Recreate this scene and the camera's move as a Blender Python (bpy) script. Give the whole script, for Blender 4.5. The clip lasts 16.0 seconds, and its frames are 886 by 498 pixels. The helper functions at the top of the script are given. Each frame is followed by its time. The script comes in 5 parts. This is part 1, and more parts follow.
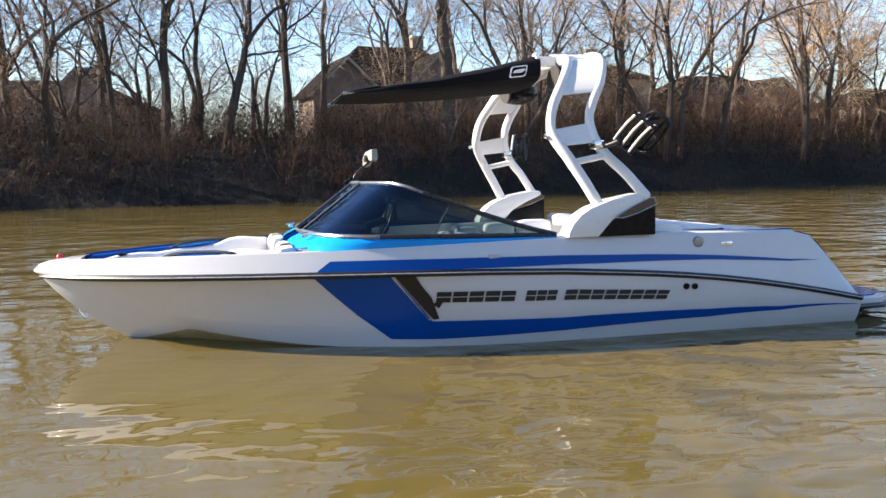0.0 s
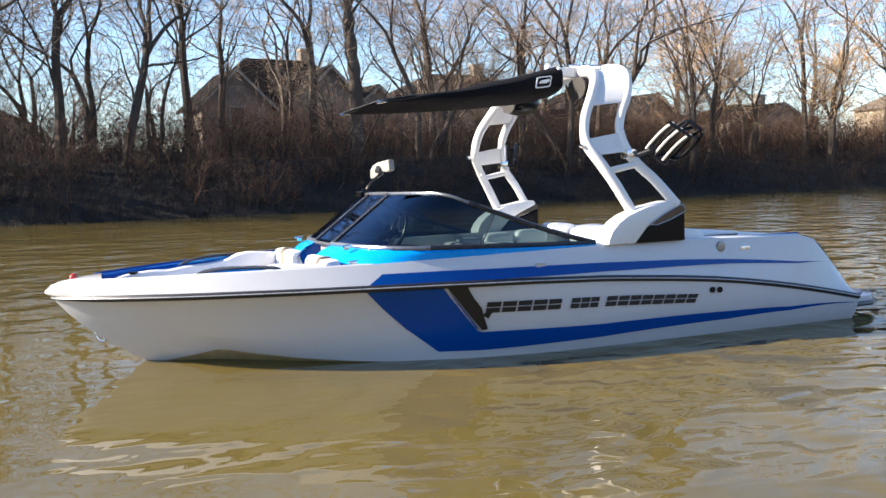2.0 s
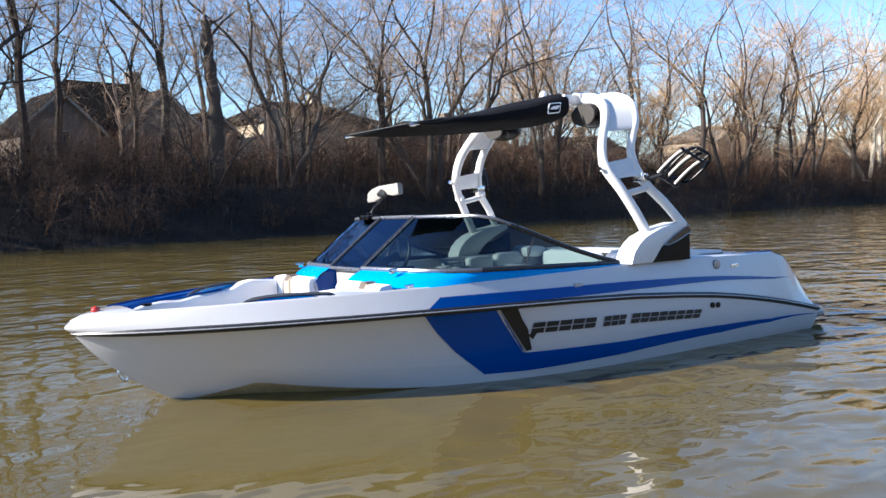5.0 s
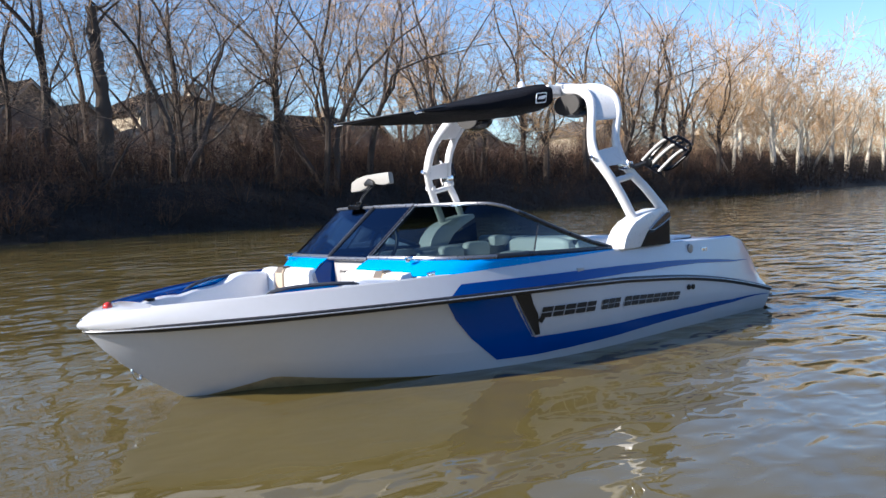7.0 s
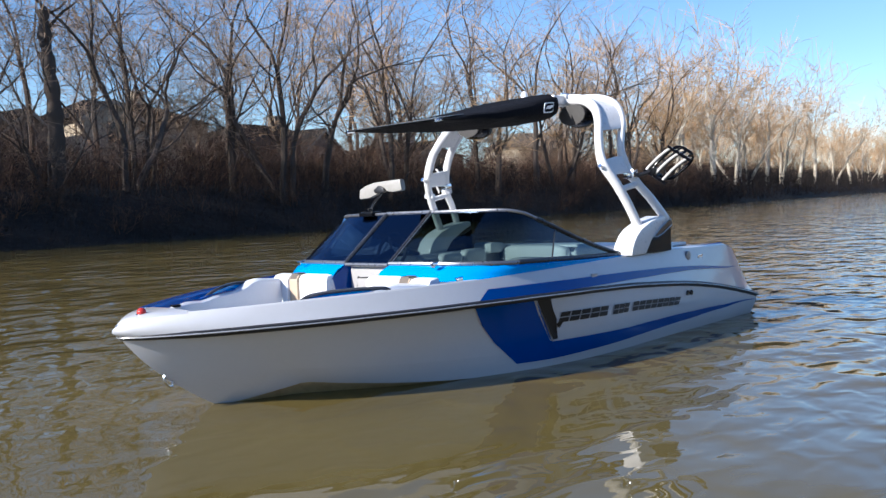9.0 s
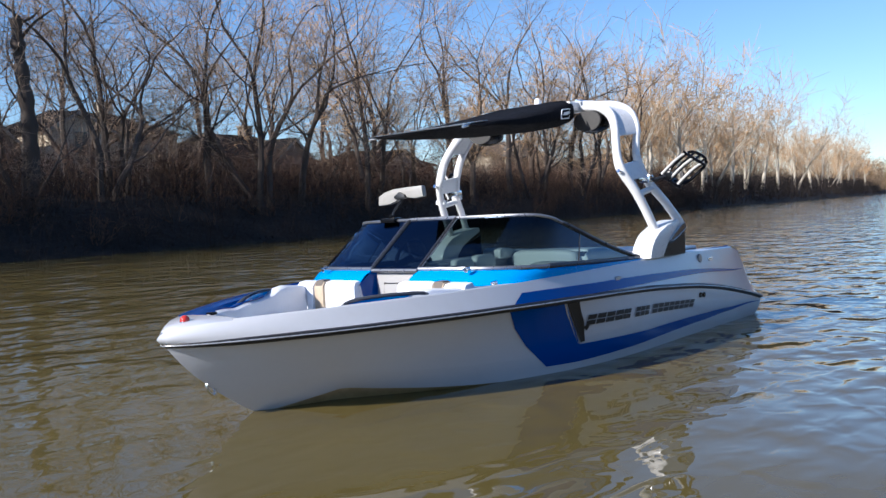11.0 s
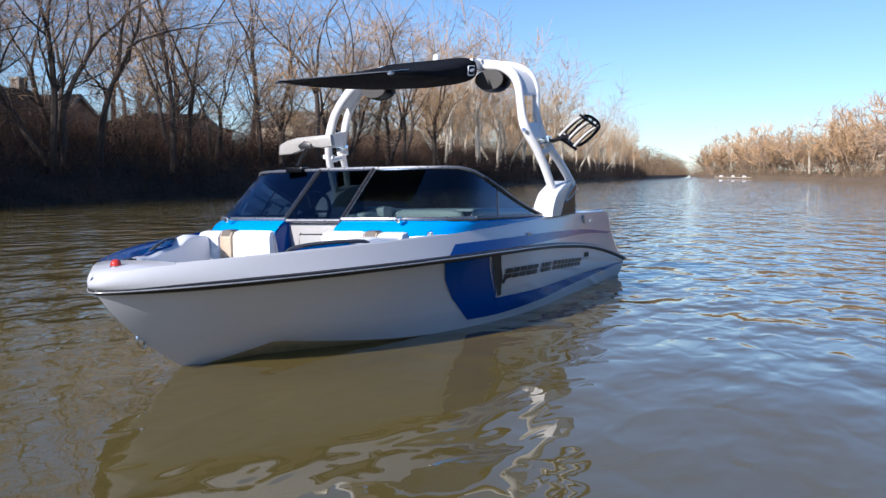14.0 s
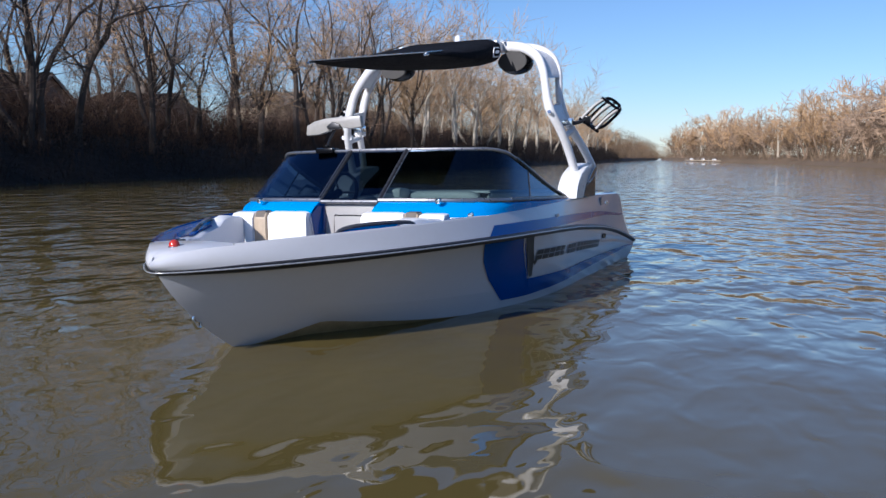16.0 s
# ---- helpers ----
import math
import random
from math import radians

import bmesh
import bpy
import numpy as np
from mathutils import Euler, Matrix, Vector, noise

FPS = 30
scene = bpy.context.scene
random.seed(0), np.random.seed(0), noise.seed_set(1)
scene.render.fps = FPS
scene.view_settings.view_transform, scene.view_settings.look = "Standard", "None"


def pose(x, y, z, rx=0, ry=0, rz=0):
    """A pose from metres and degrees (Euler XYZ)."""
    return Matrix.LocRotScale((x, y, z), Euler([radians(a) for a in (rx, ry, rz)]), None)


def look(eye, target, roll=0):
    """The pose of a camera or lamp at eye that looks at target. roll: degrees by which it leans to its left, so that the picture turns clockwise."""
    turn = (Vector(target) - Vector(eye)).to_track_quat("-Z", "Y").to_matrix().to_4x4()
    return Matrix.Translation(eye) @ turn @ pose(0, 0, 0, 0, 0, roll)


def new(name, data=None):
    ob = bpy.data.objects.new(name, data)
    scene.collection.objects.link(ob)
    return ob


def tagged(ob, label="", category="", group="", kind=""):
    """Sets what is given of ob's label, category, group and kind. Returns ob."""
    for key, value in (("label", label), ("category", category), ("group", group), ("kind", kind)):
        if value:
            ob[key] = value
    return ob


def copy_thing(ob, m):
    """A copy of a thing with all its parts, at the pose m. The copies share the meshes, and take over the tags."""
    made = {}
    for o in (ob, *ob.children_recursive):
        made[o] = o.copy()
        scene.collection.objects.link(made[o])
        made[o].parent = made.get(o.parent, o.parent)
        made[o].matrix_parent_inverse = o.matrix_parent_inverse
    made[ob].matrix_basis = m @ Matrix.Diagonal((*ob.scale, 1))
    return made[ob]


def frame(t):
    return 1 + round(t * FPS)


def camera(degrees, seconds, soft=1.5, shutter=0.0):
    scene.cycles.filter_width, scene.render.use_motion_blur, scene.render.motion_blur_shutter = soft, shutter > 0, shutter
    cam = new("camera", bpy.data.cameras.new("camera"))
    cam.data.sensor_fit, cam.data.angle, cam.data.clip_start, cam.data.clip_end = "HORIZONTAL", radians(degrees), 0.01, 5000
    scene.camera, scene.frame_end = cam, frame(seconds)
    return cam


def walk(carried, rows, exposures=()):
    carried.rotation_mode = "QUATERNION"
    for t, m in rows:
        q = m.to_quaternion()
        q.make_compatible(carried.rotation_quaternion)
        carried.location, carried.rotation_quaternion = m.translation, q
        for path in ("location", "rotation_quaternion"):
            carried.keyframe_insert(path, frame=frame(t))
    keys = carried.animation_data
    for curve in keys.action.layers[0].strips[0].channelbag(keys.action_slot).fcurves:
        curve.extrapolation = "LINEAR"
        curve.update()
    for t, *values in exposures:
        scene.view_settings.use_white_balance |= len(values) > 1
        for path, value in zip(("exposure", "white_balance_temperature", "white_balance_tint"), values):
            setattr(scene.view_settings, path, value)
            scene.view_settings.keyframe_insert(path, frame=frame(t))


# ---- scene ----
cam = camera(55.9, 16.0)
PATH = [
    (0, (-1.777, -6.86, 1.425), (-1.291, -4.934, 1.19), -0.7),
    (0.5, (-2.091, -6.76, 1.423), (-1.526, -4.855, 1.196), -0.9),
    (1, (-2.374, -6.66, 1.424), (-1.733, -4.777, 1.219), -1.2),
    (1.5, (-2.659, -6.542, 1.422), (-1.961, -4.679, 1.213), -1.3),
    (2, (-2.92, -6.417, 1.413), (-2.151, -4.582, 1.206), -1.0),
    (2.5, (-3.158, -6.342, 1.417), (-2.32, -4.537, 1.211), -1.7),
    (3, (-3.38, -6.233, 1.419), (-2.474, -4.458, 1.255), -3.3),
    (3.5, (-3.617, -6.111, 1.415), (-2.629, -4.38, 1.253), -2.8),
    (4, (-3.839, -5.972, 1.402), (-2.793, -4.275, 1.236), -2.0),
    (6.3, (-4.86, -5.196, 1.368), (-3.556, -3.687, 1.22), -1.2),
    (6.5, (-4.925, -5.146, 1.359), (-3.595, -3.661, 1.2), -1.4),
    (7, (-5.078, -5.012, 1.357), (-3.697, -3.575, 1.195), -1.3),
    (7.5, (-5.224, -4.908, 1.358), (-3.808, -3.503, 1.205), -1.0),
    (8, (-5.355, -4.807, 1.351), (-3.913, -3.43, 1.194), -1.1),
    (8.5, (-5.448, -4.722, 1.344), (-3.989, -3.363, 1.192), -1.0),
    (9, (-5.538, -4.648, 1.342), (-4.057, -3.31, 1.202), -1.0),
    (11.5, (-5.935, -4.228, 1.316), (-4.378, -2.977, 1.199), -0.9),
    (12, (-5.988, -4.117, 1.301), (-4.396, -2.92, 1.122), 0.9),
    (12.5, (-6.062, -3.974, 1.282), (-4.439, -2.83, 1.039), 1.0),
    (13, (-6.099, -3.787, 1.248), (-4.432, -2.715, 0.982), 0.4),
    (13.5, (-6.204, -3.599, 1.192), (-4.467, -2.635, 0.962), -1.4),
    (14, (-6.311, -3.437, 1.158), (-4.511, -2.584, 0.973), 0.7),
    (14.5, (-6.361, -3.338, 1.151), (-4.556, -2.494, 0.975), 1.0),
    (15, (-6.4, -3.261, 1.15), (-4.592, -2.429, 0.945), 0.7),
    (15.5, (-6.461, -3.157, 1.147), (-4.648, -2.349, 0.9), 0.9),
    (16, (-6.54, -3.027, 1.149), (-4.715, -2.239, 0.922), 1.0),
]
walk(cam, [(t, look(eye, target, roll)) for t, eye, target, roll in PATH],
     exposures=[(0.0, 1.80, 6600, 13), (4.0, 1.57, 5900, 12), (7.0, 1.14, 5650, 12), (9.0, 0.99, 5480, 12), (12.5, 0.73, 5400, 14), (14.5, 0.66, 5450, 15), (15.0, 0.38, 5350, 15), (15.5, 0.35, 5300, 16), (16.0, 0.31, 5280, 16)])

# ---- world and sun ----
SUN_TO = Vector((-0.83, 0.25, 0.44)).normalized()
world = bpy.data.worlds.new("world")
scene.world = world
world.use_nodes = True
wn = world.node_tree
wn.nodes.clear()
w_out = wn.nodes.new("ShaderNodeOutputWorld")
w_bg = wn.nodes.new("ShaderNodeBackground")
w_sky = wn.nodes.new("ShaderNodeTexSky")
w_sky.sky_type = "NISHITA"
w_sky.sun_disc = False
w_sky.sun_elevation = math.asin(SUN_TO.z)
w_sky.sun_rotation = math.atan2(SUN_TO.x, SUN_TO.y)
w_sky.air_density, w_sky.dust_density, w_sky.ozone_density = 1.0, 0.15, 3.5
w_bg.inputs[1].default_value = 0.082
wn.links.new(w_sky.outputs[0], w_bg.inputs[0])
wn.links.new(w_bg.outputs[0], w_out.inputs[0])
sun = new("sun", bpy.data.lights.new("sun", "SUN"))
sun.data.energy = 5.0
sun.data.angle = radians(0.5)
sun.data.color = (1.0, 0.88, 0.71)
sun.rotation_mode = "QUATERNION"
sun.rotation_quaternion = SUN_TO.to_track_quat("Z", "Y")

# ---- materials ----


def material(name, colour, rough=0.5, metal=0.0, coat=0.0, spec=0.5, scale=8.0, vary=0.12, bump=0.0, bump_scale=60.0, stain=0.0, stain_colour=(0.2, 0.17, 0.1), island=False, obj_random=0.0):
    """A principled material with variation at two scales, and fine relief."""
    m = bpy.data.materials.new(name)
    m.use_nodes = True
    nt = m.node_tree
    b = nt.nodes["Principled BSDF"]
    b.inputs["Metallic"].default_value = metal
    b.inputs["Specular IOR Level"].default_value = spec
    b.inputs["Coat Weight"].default_value = coat
    b.inputs["Coat Roughness"].default_value = 0.06
    tc = nt.nodes.new("ShaderNodeTexCoord")
    big = nt.nodes.new("ShaderNodeTexNoise")
    big.inputs["Scale"].default_value = scale * 0.25
    big.inputs["Detail"].default_value = 4
    fine = nt.nodes.new("ShaderNodeTexNoise")
    fine.inputs["Scale"].default_value = scale * 4
    fine.inputs["Detail"].default_value = 6
    for n in (big, fine):
        nt.links.new(tc.outputs["Object"], n.inputs["Vector"])
    mixn = nt.nodes.new("ShaderNodeMath")
    mixn.operation = "MULTIPLY_ADD"
    mixn.inputs[1].default_value = 0.6
    nt.links.new(big.outputs["Fac"], mixn.inputs[0])
    half = nt.nodes.new("ShaderNodeMath")
    half.operation = "MULTIPLY"
    half.inputs[1].default_value = 0.4
    nt.links.new(fine.outputs["Fac"], half.inputs[0])
    nt.links.new(half.outputs[0], mixn.inputs[2])
    ramp = nt.nodes.new("ShaderNodeMapRange")
    ramp.inputs["From Min"].default_value = 0.3
    ramp.inputs["From Max"].default_value = 0.7
    ramp.inputs["To Min"].default_value = 1 - vary
    ramp.inputs["To Max"].default_value = 1 + vary
    nt.links.new(mixn.outputs[0], ramp.inputs["Value"])
    tone = nt.nodes.new("ShaderNodeVectorMath")
    tone.operation = "SCALE"
    tone.inputs[0].default_value = colour
    value = ramp.outputs[0]
    if island or obj_random:
        src = nt.nodes.new("ShaderNodeNewGeometry") if island else nt.nodes.new("ShaderNodeObjectInfo")
        out = src.outputs["Random Per Island"] if island else src.outputs["Random"]
        rr = nt.nodes.new("ShaderNodeMapRange")
        amount = obj_random or 0.35
        rr.inputs["To Min"].default_value = 1 - amount
        rr.inputs["To Max"].default_value = 1 + amount
        nt.links.new(out, rr.inputs["Value"])
        mul = nt.nodes.new("ShaderNodeMath")
        mul.operation = "MULTIPLY"
        nt.links.new(value, mul.inputs[0])
        nt.links.new(rr.outputs[0], mul.inputs[1])
        value = mul.outputs[0]
    nt.links.new(value, tone.inputs["Scale"])
    colour_out = tone.outputs[0]
    if stain:
        sn = nt.nodes.new("ShaderNodeTexNoise")
        sn.inputs["Scale"].default_value = scale * 0.6
        sn.inputs["Detail"].default_value = 8
        sn.inputs["Roughness"].default_value = 0.7
        nt.links.new(tc.outputs["Object"], sn.inputs["Vector"])
        sr = nt.nodes.new("ShaderNodeMapRange")
        sr.inputs["From Min"].default_value = 0.5
        sr.inputs["From Max"].default_value = 0.75
        sr.inputs["To Max"].default_value = stain
        nt.links.new(sn.outputs["Fac"], sr.inputs["Value"])
        mx = nt.nodes.new("ShaderNodeMix")
        mx.data_type = "RGBA"
        nt.links.new(sr.outputs[0], mx.inputs["Factor"])
        nt.links.new(colour_out, mx.inputs["A"])
        mx.inputs["B"].default_value = (*stain_colour, 1)
        colour_out = mx.outputs["Result"]
    nt.links.new(colour_out, b.inputs["Base Color"])
    rr2 = nt.nodes.new("ShaderNodeMapRange")
    rr2.inputs["From Min"].default_value = 0.3
    rr2.inputs["From Max"].default_value = 0.7
    rr2.inputs["To Min"].default_value = max(0.02, rough * 0.85)
    rr2.inputs["To Max"].default_value = min(1.0, rough * 1.15)
    nt.links.new(fine.outputs["Fac"], rr2.inputs["Value"])
    nt.links.new(rr2.outputs[0], b.inputs["Roughness"])
    if bump:
        bn = nt.nodes.new("ShaderNodeTexNoise")
        bn.inputs["Scale"].default_value = bump_scale
        bn.inputs["Detail"].default_value = 5
        nt.links.new(tc.outputs["Object"], bn.inputs["Vector"])
        bp = nt.nodes.new("ShaderNodeBump")
        bp.inputs["Strength"].default_value = 0.6
        bp.inputs["Distance"].default_value = bump
        nt.links.new(bn.outputs["Fac"], bp.inputs["Height"])
        nt.links.new(bp.outputs[0], b.inputs["Normal"])
    return m


WHITE = material("white_gelcoat", (0.56, 0.56, 0.58), 0.06, coat=0.0, vary=0.02, stain=0.05)
BLUE = material("blue_gelcoat", (0.0002, 0.056, 0.28), 0.16, metal=0.0, coat=0.0, spec=0.25, vary=0.06)
# brighter copy of the hull blue, with the sunlight on the cowl put in
CYAN = material("sunlit_cyan_gelcoat", (0.0004, 0.25, 0.66), 0.25, spec=0.2, vary=0.05)
# white bottom coloured tan to stand in for shade and reflected brown water
SHADED_TAN = material("shaded_tan_gelcoat", (0.50, 0.38, 0.20), 0.2, vary=0.15, stain=0.5, stain_colour=(0.22, 0.15, 0.07))
BLACK = material("black_rubber", (0.012, 0.012, 0.014), 0.4, vary=0.2)
GLOSS_BLACK = material("black_gloss", (0.004, 0.004, 0.005), 0.2, spec=0.15, vary=0.2)
CANVAS = material("black_canvas", (0.008, 0.008, 0.010), 0.9, spec=0.08, vary=0.3, bump=0.01, bump_scale=22.0)
VINYL = material("white_vinyl", (0.76, 0.76, 0.77), 0.42, vary=0.04, bump=0.002, bump_scale=120.0)
GREY_VINYL = material("grey_vinyl", (0.50, 0.51, 0.54), 0.45, vary=0.06, bump=0.002, bump_scale=120.0)
TAN = material("tan_vinyl", (0.42, 0.33, 0.23), 0.5, vary=0.15, bump=0.002, bump_scale=120.0)
DARK_TAN = material("brown_strap", (0.10, 0.08, 0.06), 0.5, vary=0.15)
TOWER = material("white_powder_coat", (0.70, 0.69, 0.68), 0.3, coat=0.2, vary=0.02)
CHROME = material("chrome", (0.75, 0.76, 0.78), 0.12, metal=1.0, vary=0.05)
ALU = material("satin_aluminium", (0.27, 0.27, 0.28), 0.3, metal=0.8, vary=0.05)
FRAME = material("black_anodised_frame", (0.025, 0.025, 0.028), 0.3, vary=0.1)
RACK = material("pale_rack_pad", (0.45, 0.43, 0.40), 0.5, vary=0.1)
GRILLE = material("brown_grey_grille", (0.026, 0.023, 0.02), 0.6, vary=0.3, scale=40.0)
SMOKE = material("smoked_plastic", (0.06, 0.06, 0.062), 0.12, coat=0.5, vary=0.1)
LENS = material("smoked_lens", (0.045, 0.040, 0.036), 0.08, spec=0.8, vary=0.2)
SILVER = material("silver_film", (0.42, 0.43, 0.45), 0.3, metal=0.4, vary=0.05)
RED = material("red_lens", (0.45, 0.03, 0.02), 0.15, coat=0.5, vary=0.05)
MAT_FLOOR = material("grey_deck_mat", (0.09, 0.10, 0.12), 0.8, vary=0.15, bump=0.003)
MIRROR_SHELL = material("grey_mirror_shell", (0.30, 0.285, 0.26), 0.35, vary=0.1, stain=0.4)
# twig colour lowered to stand in for shade at the bank's foot
SHRUB = material("reddish_shrub_twigs", (0.098, 0.052, 0.029), 0.95, vary=0.3, scale=2.0, obj_random=0.35)
PANEL = material("grey_liner", (0.34, 0.325, 0.31), 0.35, vary=0.04)
MIRROR = material("mirror_glass", (0.9, 0.9, 0.9), 0.02, metal=1.0, vary=0.0)
STONE = material("house_stone", (0.20, 0.16, 0.125), 0.9, vary=0.3, scale=4, bump=0.02, bump_scale=8)
SIDING = material("house_siding", (0.28, 0.24, 0.20), 0.8, vary=0.1, scale=2)
CREAM = material("cream_siding", (0.46, 0.38, 0.27), 0.8, vary=0.1, scale=2)
ROOF = material("brown_shingles", (0.013, 0.0105, 0.009), 0.95, spec=0.05, vary=0.3, scale=5, bump=0.02, bump_scale=10)
ROOF_GREY = material("grey_shingles", (0.017, 0.015, 0.014), 0.95, spec=0.05, vary=0.3, scale=5, bump=0.02, bump_scale=10)
ROOF_PALE = material("weathered_pale_shingles", (0.12, 0.105, 0.09), 0.95, spec=0.05, vary=0.25, scale=5, bump=0.02, bump_scale=10)
TRIM = material("cream_trim", (0.30, 0.26, 0.20), 0.6, vary=0.05)
PANE = material("dark_window_pane", (0.02, 0.025, 0.03), 0.08, vary=0.1)
BARK = material("grey_brown_bark", (0.070, 0.052, 0.040), 0.9, vary=0.35, scale=6, bump=0.02, bump_scale=14, obj_random=0.3)
TWIG = material("brown_twigs", (0.30, 0.21, 0.138), 0.9, vary=0.3, scale=3, obj_random=0.3)
PALE = material("pale_sycamore_bark", (0.50, 0.43, 0.33), 0.8, vary=0.25, scale=5, stain=0.7, stain_colour=(0.17, 0.13, 0.09), bump=0.01)
PALE_TWIG = material("tan_sycamore_twigs", (0.47, 0.30, 0.15), 0.9, vary=0.3, scale=3, obj_random=0.2)
THICKET = material("reddish_thicket_twigs", (0.100, 0.054, 0.031), 0.95, vary=0.3, scale=1.0, island=True)
# near stems and leaves carry the bank's shade in their colour
SHADED_BRUSH = material("shaded_brush_stems", (0.017, 0.0112, 0.0085), 0.95, vary=0.35, scale=1.0, island=True)
SHADED_LITTER = material("shaded_dead_leaves", (0.017, 0.0105, 0.0075), 0.95, vary=0.4, scale=0.7, island=True)
# tan brush: the sunlit copy of the shade-darkened near brush
FAR_BRUSH = material("sunlit_tan_brush", (0.19, 0.13, 0.075), 0.95, vary=0.3, scale=0.6, island=True)
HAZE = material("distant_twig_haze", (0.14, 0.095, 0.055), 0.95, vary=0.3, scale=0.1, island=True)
# near soil darkened to stand in for the shaded bank face
SHADED_SOIL = material("shaded_bank_soil", (0.012, 0.009, 0.007), 0.95, vary=0.4, scale=1.5, bump=0.12, bump_scale=2.5)
# far soil: the sunlit copy of the shade-darkened near soil
FAR_SOIL = material("sunlit_far_bank_soil", (0.14, 0.095, 0.055), 0.95, vary=0.3, scale=0.3)


def glass_material(name, tint, clear):
    """Tinted safety glass: part clear, part gloss."""
    m = bpy.data.materials.new(name)
    m.use_nodes = True
    nt = m.node_tree
    nt.nodes.clear()
    out = nt.nodes.new("ShaderNodeOutputMaterial")
    tr = nt.nodes.new("ShaderNodeBsdfTransparent")
    tr.inputs[0].default_value = (*clear, 1)
    gl = nt.nodes.new("ShaderNodeBsdfGlossy")
    # blue gloss colour stands in for deep sky reflected in the panes
    gl.inputs["Color"].default_value = (*tint, 1)
    gl.inputs["Roughness"].default_value = 0.03
    fr = nt.nodes.new("ShaderNodeFresnel")
    fr.inputs["IOR"].default_value = 1.5
    mx = nt.nodes.new("ShaderNodeMixShader")
    nt.links.new(fr.outputs[0], mx.inputs[0])
    nt.links.new(tr.outputs[0], mx.inputs[1])
    nt.links.new(gl.outputs[0], mx.inputs[2])
    nt.links.new(mx.outputs[0], out.inputs[0])
    return m


GLASS = glass_material("tinted_glass", (0.6, 0.75, 1.0), (0.15, 0.215, 0.21))
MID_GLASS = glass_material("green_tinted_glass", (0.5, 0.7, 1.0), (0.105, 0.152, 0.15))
# extra dark clear colour stands in for navy reflections on some panes
REFLECT_DARK_GLASS = glass_material("tinted_glass_reflect_dark", (0.4, 0.6, 1.0), (0.028, 0.043, 0.052))


def water_material():
    """Silty river water: brown body colour, gloss, ripples at three scales."""
    m = bpy.data.materials.new("river_water")
    m.use_nodes = True
    nt = m.node_tree
    b = nt.nodes["Principled BSDF"]
    b.inputs["Roughness"].default_value = 0.012
    b.inputs["IOR"].default_value = 1.5
    tc = nt.nodes.new("ShaderNodeTexCoord")
    murk = nt.nodes.new("ShaderNodeTexNoise")
    murk.inputs["Scale"].default_value = 0.35
    murk.inputs["Detail"].default_value = 5
    nt.links.new(tc.outputs["Object"], murk.inputs["Vector"])
    cr = nt.nodes.new("ShaderNodeMix")
    cr.data_type = "RGBA"
    cr.inputs["A"].default_value = (0.084, 0.064, 0.0195, 1)
    cr.inputs["B"].default_value = (0.128, 0.099, 0.032, 1)
    nt.links.new(murk.outputs["Fac"], cr.inputs["Factor"])
    nt.links.new(cr.outputs["Result"], b.inputs["Base Color"])
    last = None
    # patches where a breeze roughens the surface
    patch = nt.nodes.new("ShaderNodeTexNoise")
    patch.inputs["Scale"].default_value = 0.09
    patch.inputs["Detail"].default_value = 2
    nt.links.new(tc.outputs["Object"], patch.inputs["Vector"])
    pr = nt.nodes.new("ShaderNodeMapRange")
    pr.inputs["From Min"].default_value = 0.40
    pr.inputs["From Max"].default_value = 0.62
    pr.inputs["To Min"].default_value = 0.56
    pr.inputs["To Max"].default_value = 1.0
    sep = nt.nodes.new("ShaderNodeSeparateXYZ")
    nt.links.new(tc.outputs["Object"], sep.inputs[0])
    reach = nt.nodes.new("ShaderNodeMapRange")
    reach.inputs["From Min"].default_value = 0.0
    reach.inputs["From Max"].default_value = 14.0
    reach.inputs["To Min"].default_value = -0.06
    reach.inputs["To Max"].default_value = 0.30
    nt.links.new(sep.outputs["X"], reach.inputs["Value"])
    both = nt.nodes.new("ShaderNodeMath")
    nt.links.new(patch.outputs["Fac"], both.inputs[0])
    nt.links.new(reach.outputs[0], both.inputs[1])
    nt.links.new(both.outputs[0], pr.inputs["Value"])
    # calm water in the lee of the boat
    off = nt.nodes.new("ShaderNodeVectorMath")
    off.operation = "DISTANCE"
    off.inputs[1].default_value = (-3.6, -1.9, 0)
    nt.links.new(tc.outputs["Object"], off.inputs[0])
    lee = nt.nodes.new("ShaderNodeMapRange")
    lee.inputs["From Min"].default_value = 2.0
    lee.inputs["From Max"].default_value = 4.4
    lee.inputs["To Min"].default_value = 0.40
    nt.links.new(off.outputs["Value"], lee.inputs["Value"])
    wind = nt.nodes.new("ShaderNodeMath")
    wind.operation = "MULTIPLY"
    nt.links.new(pr.outputs[0], wind.inputs[0])
    nt.links.new(lee.outputs[0], wind.inputs[1])
    for scale, stretch, dist, turn, patchy in ((0.45, 1.5, 0.048, 20, False), (1.25, 1.5, 0.068, -12, True), (3.4, 1.6, 0.021, 25, True)):
        mp = nt.nodes.new("ShaderNodeMapping")
        mp.inputs["Rotation"].default_value = (0, 0, radians(turn))
        mp.inputs["Scale"].default_value = (scale, scale * stretch, 1)
        nt.links.new(tc.outputs["Object"], mp.inputs["Vector"])
        n = nt.nodes.new("ShaderNodeTexNoise")
        n.inputs["Scale"].default_value = 1.0
        n.inputs["Detail"].default_value = 0.8
        n.inputs["Distortion"].default_value = 0.6
        nt.links.new(mp.outputs[0], n.inputs["Vector"])
        bp = nt.nodes.new("ShaderNodeBump")
        bp.inputs["Distance"].default_value = dist
        bp.inputs["Strength"].default_value = 1.0
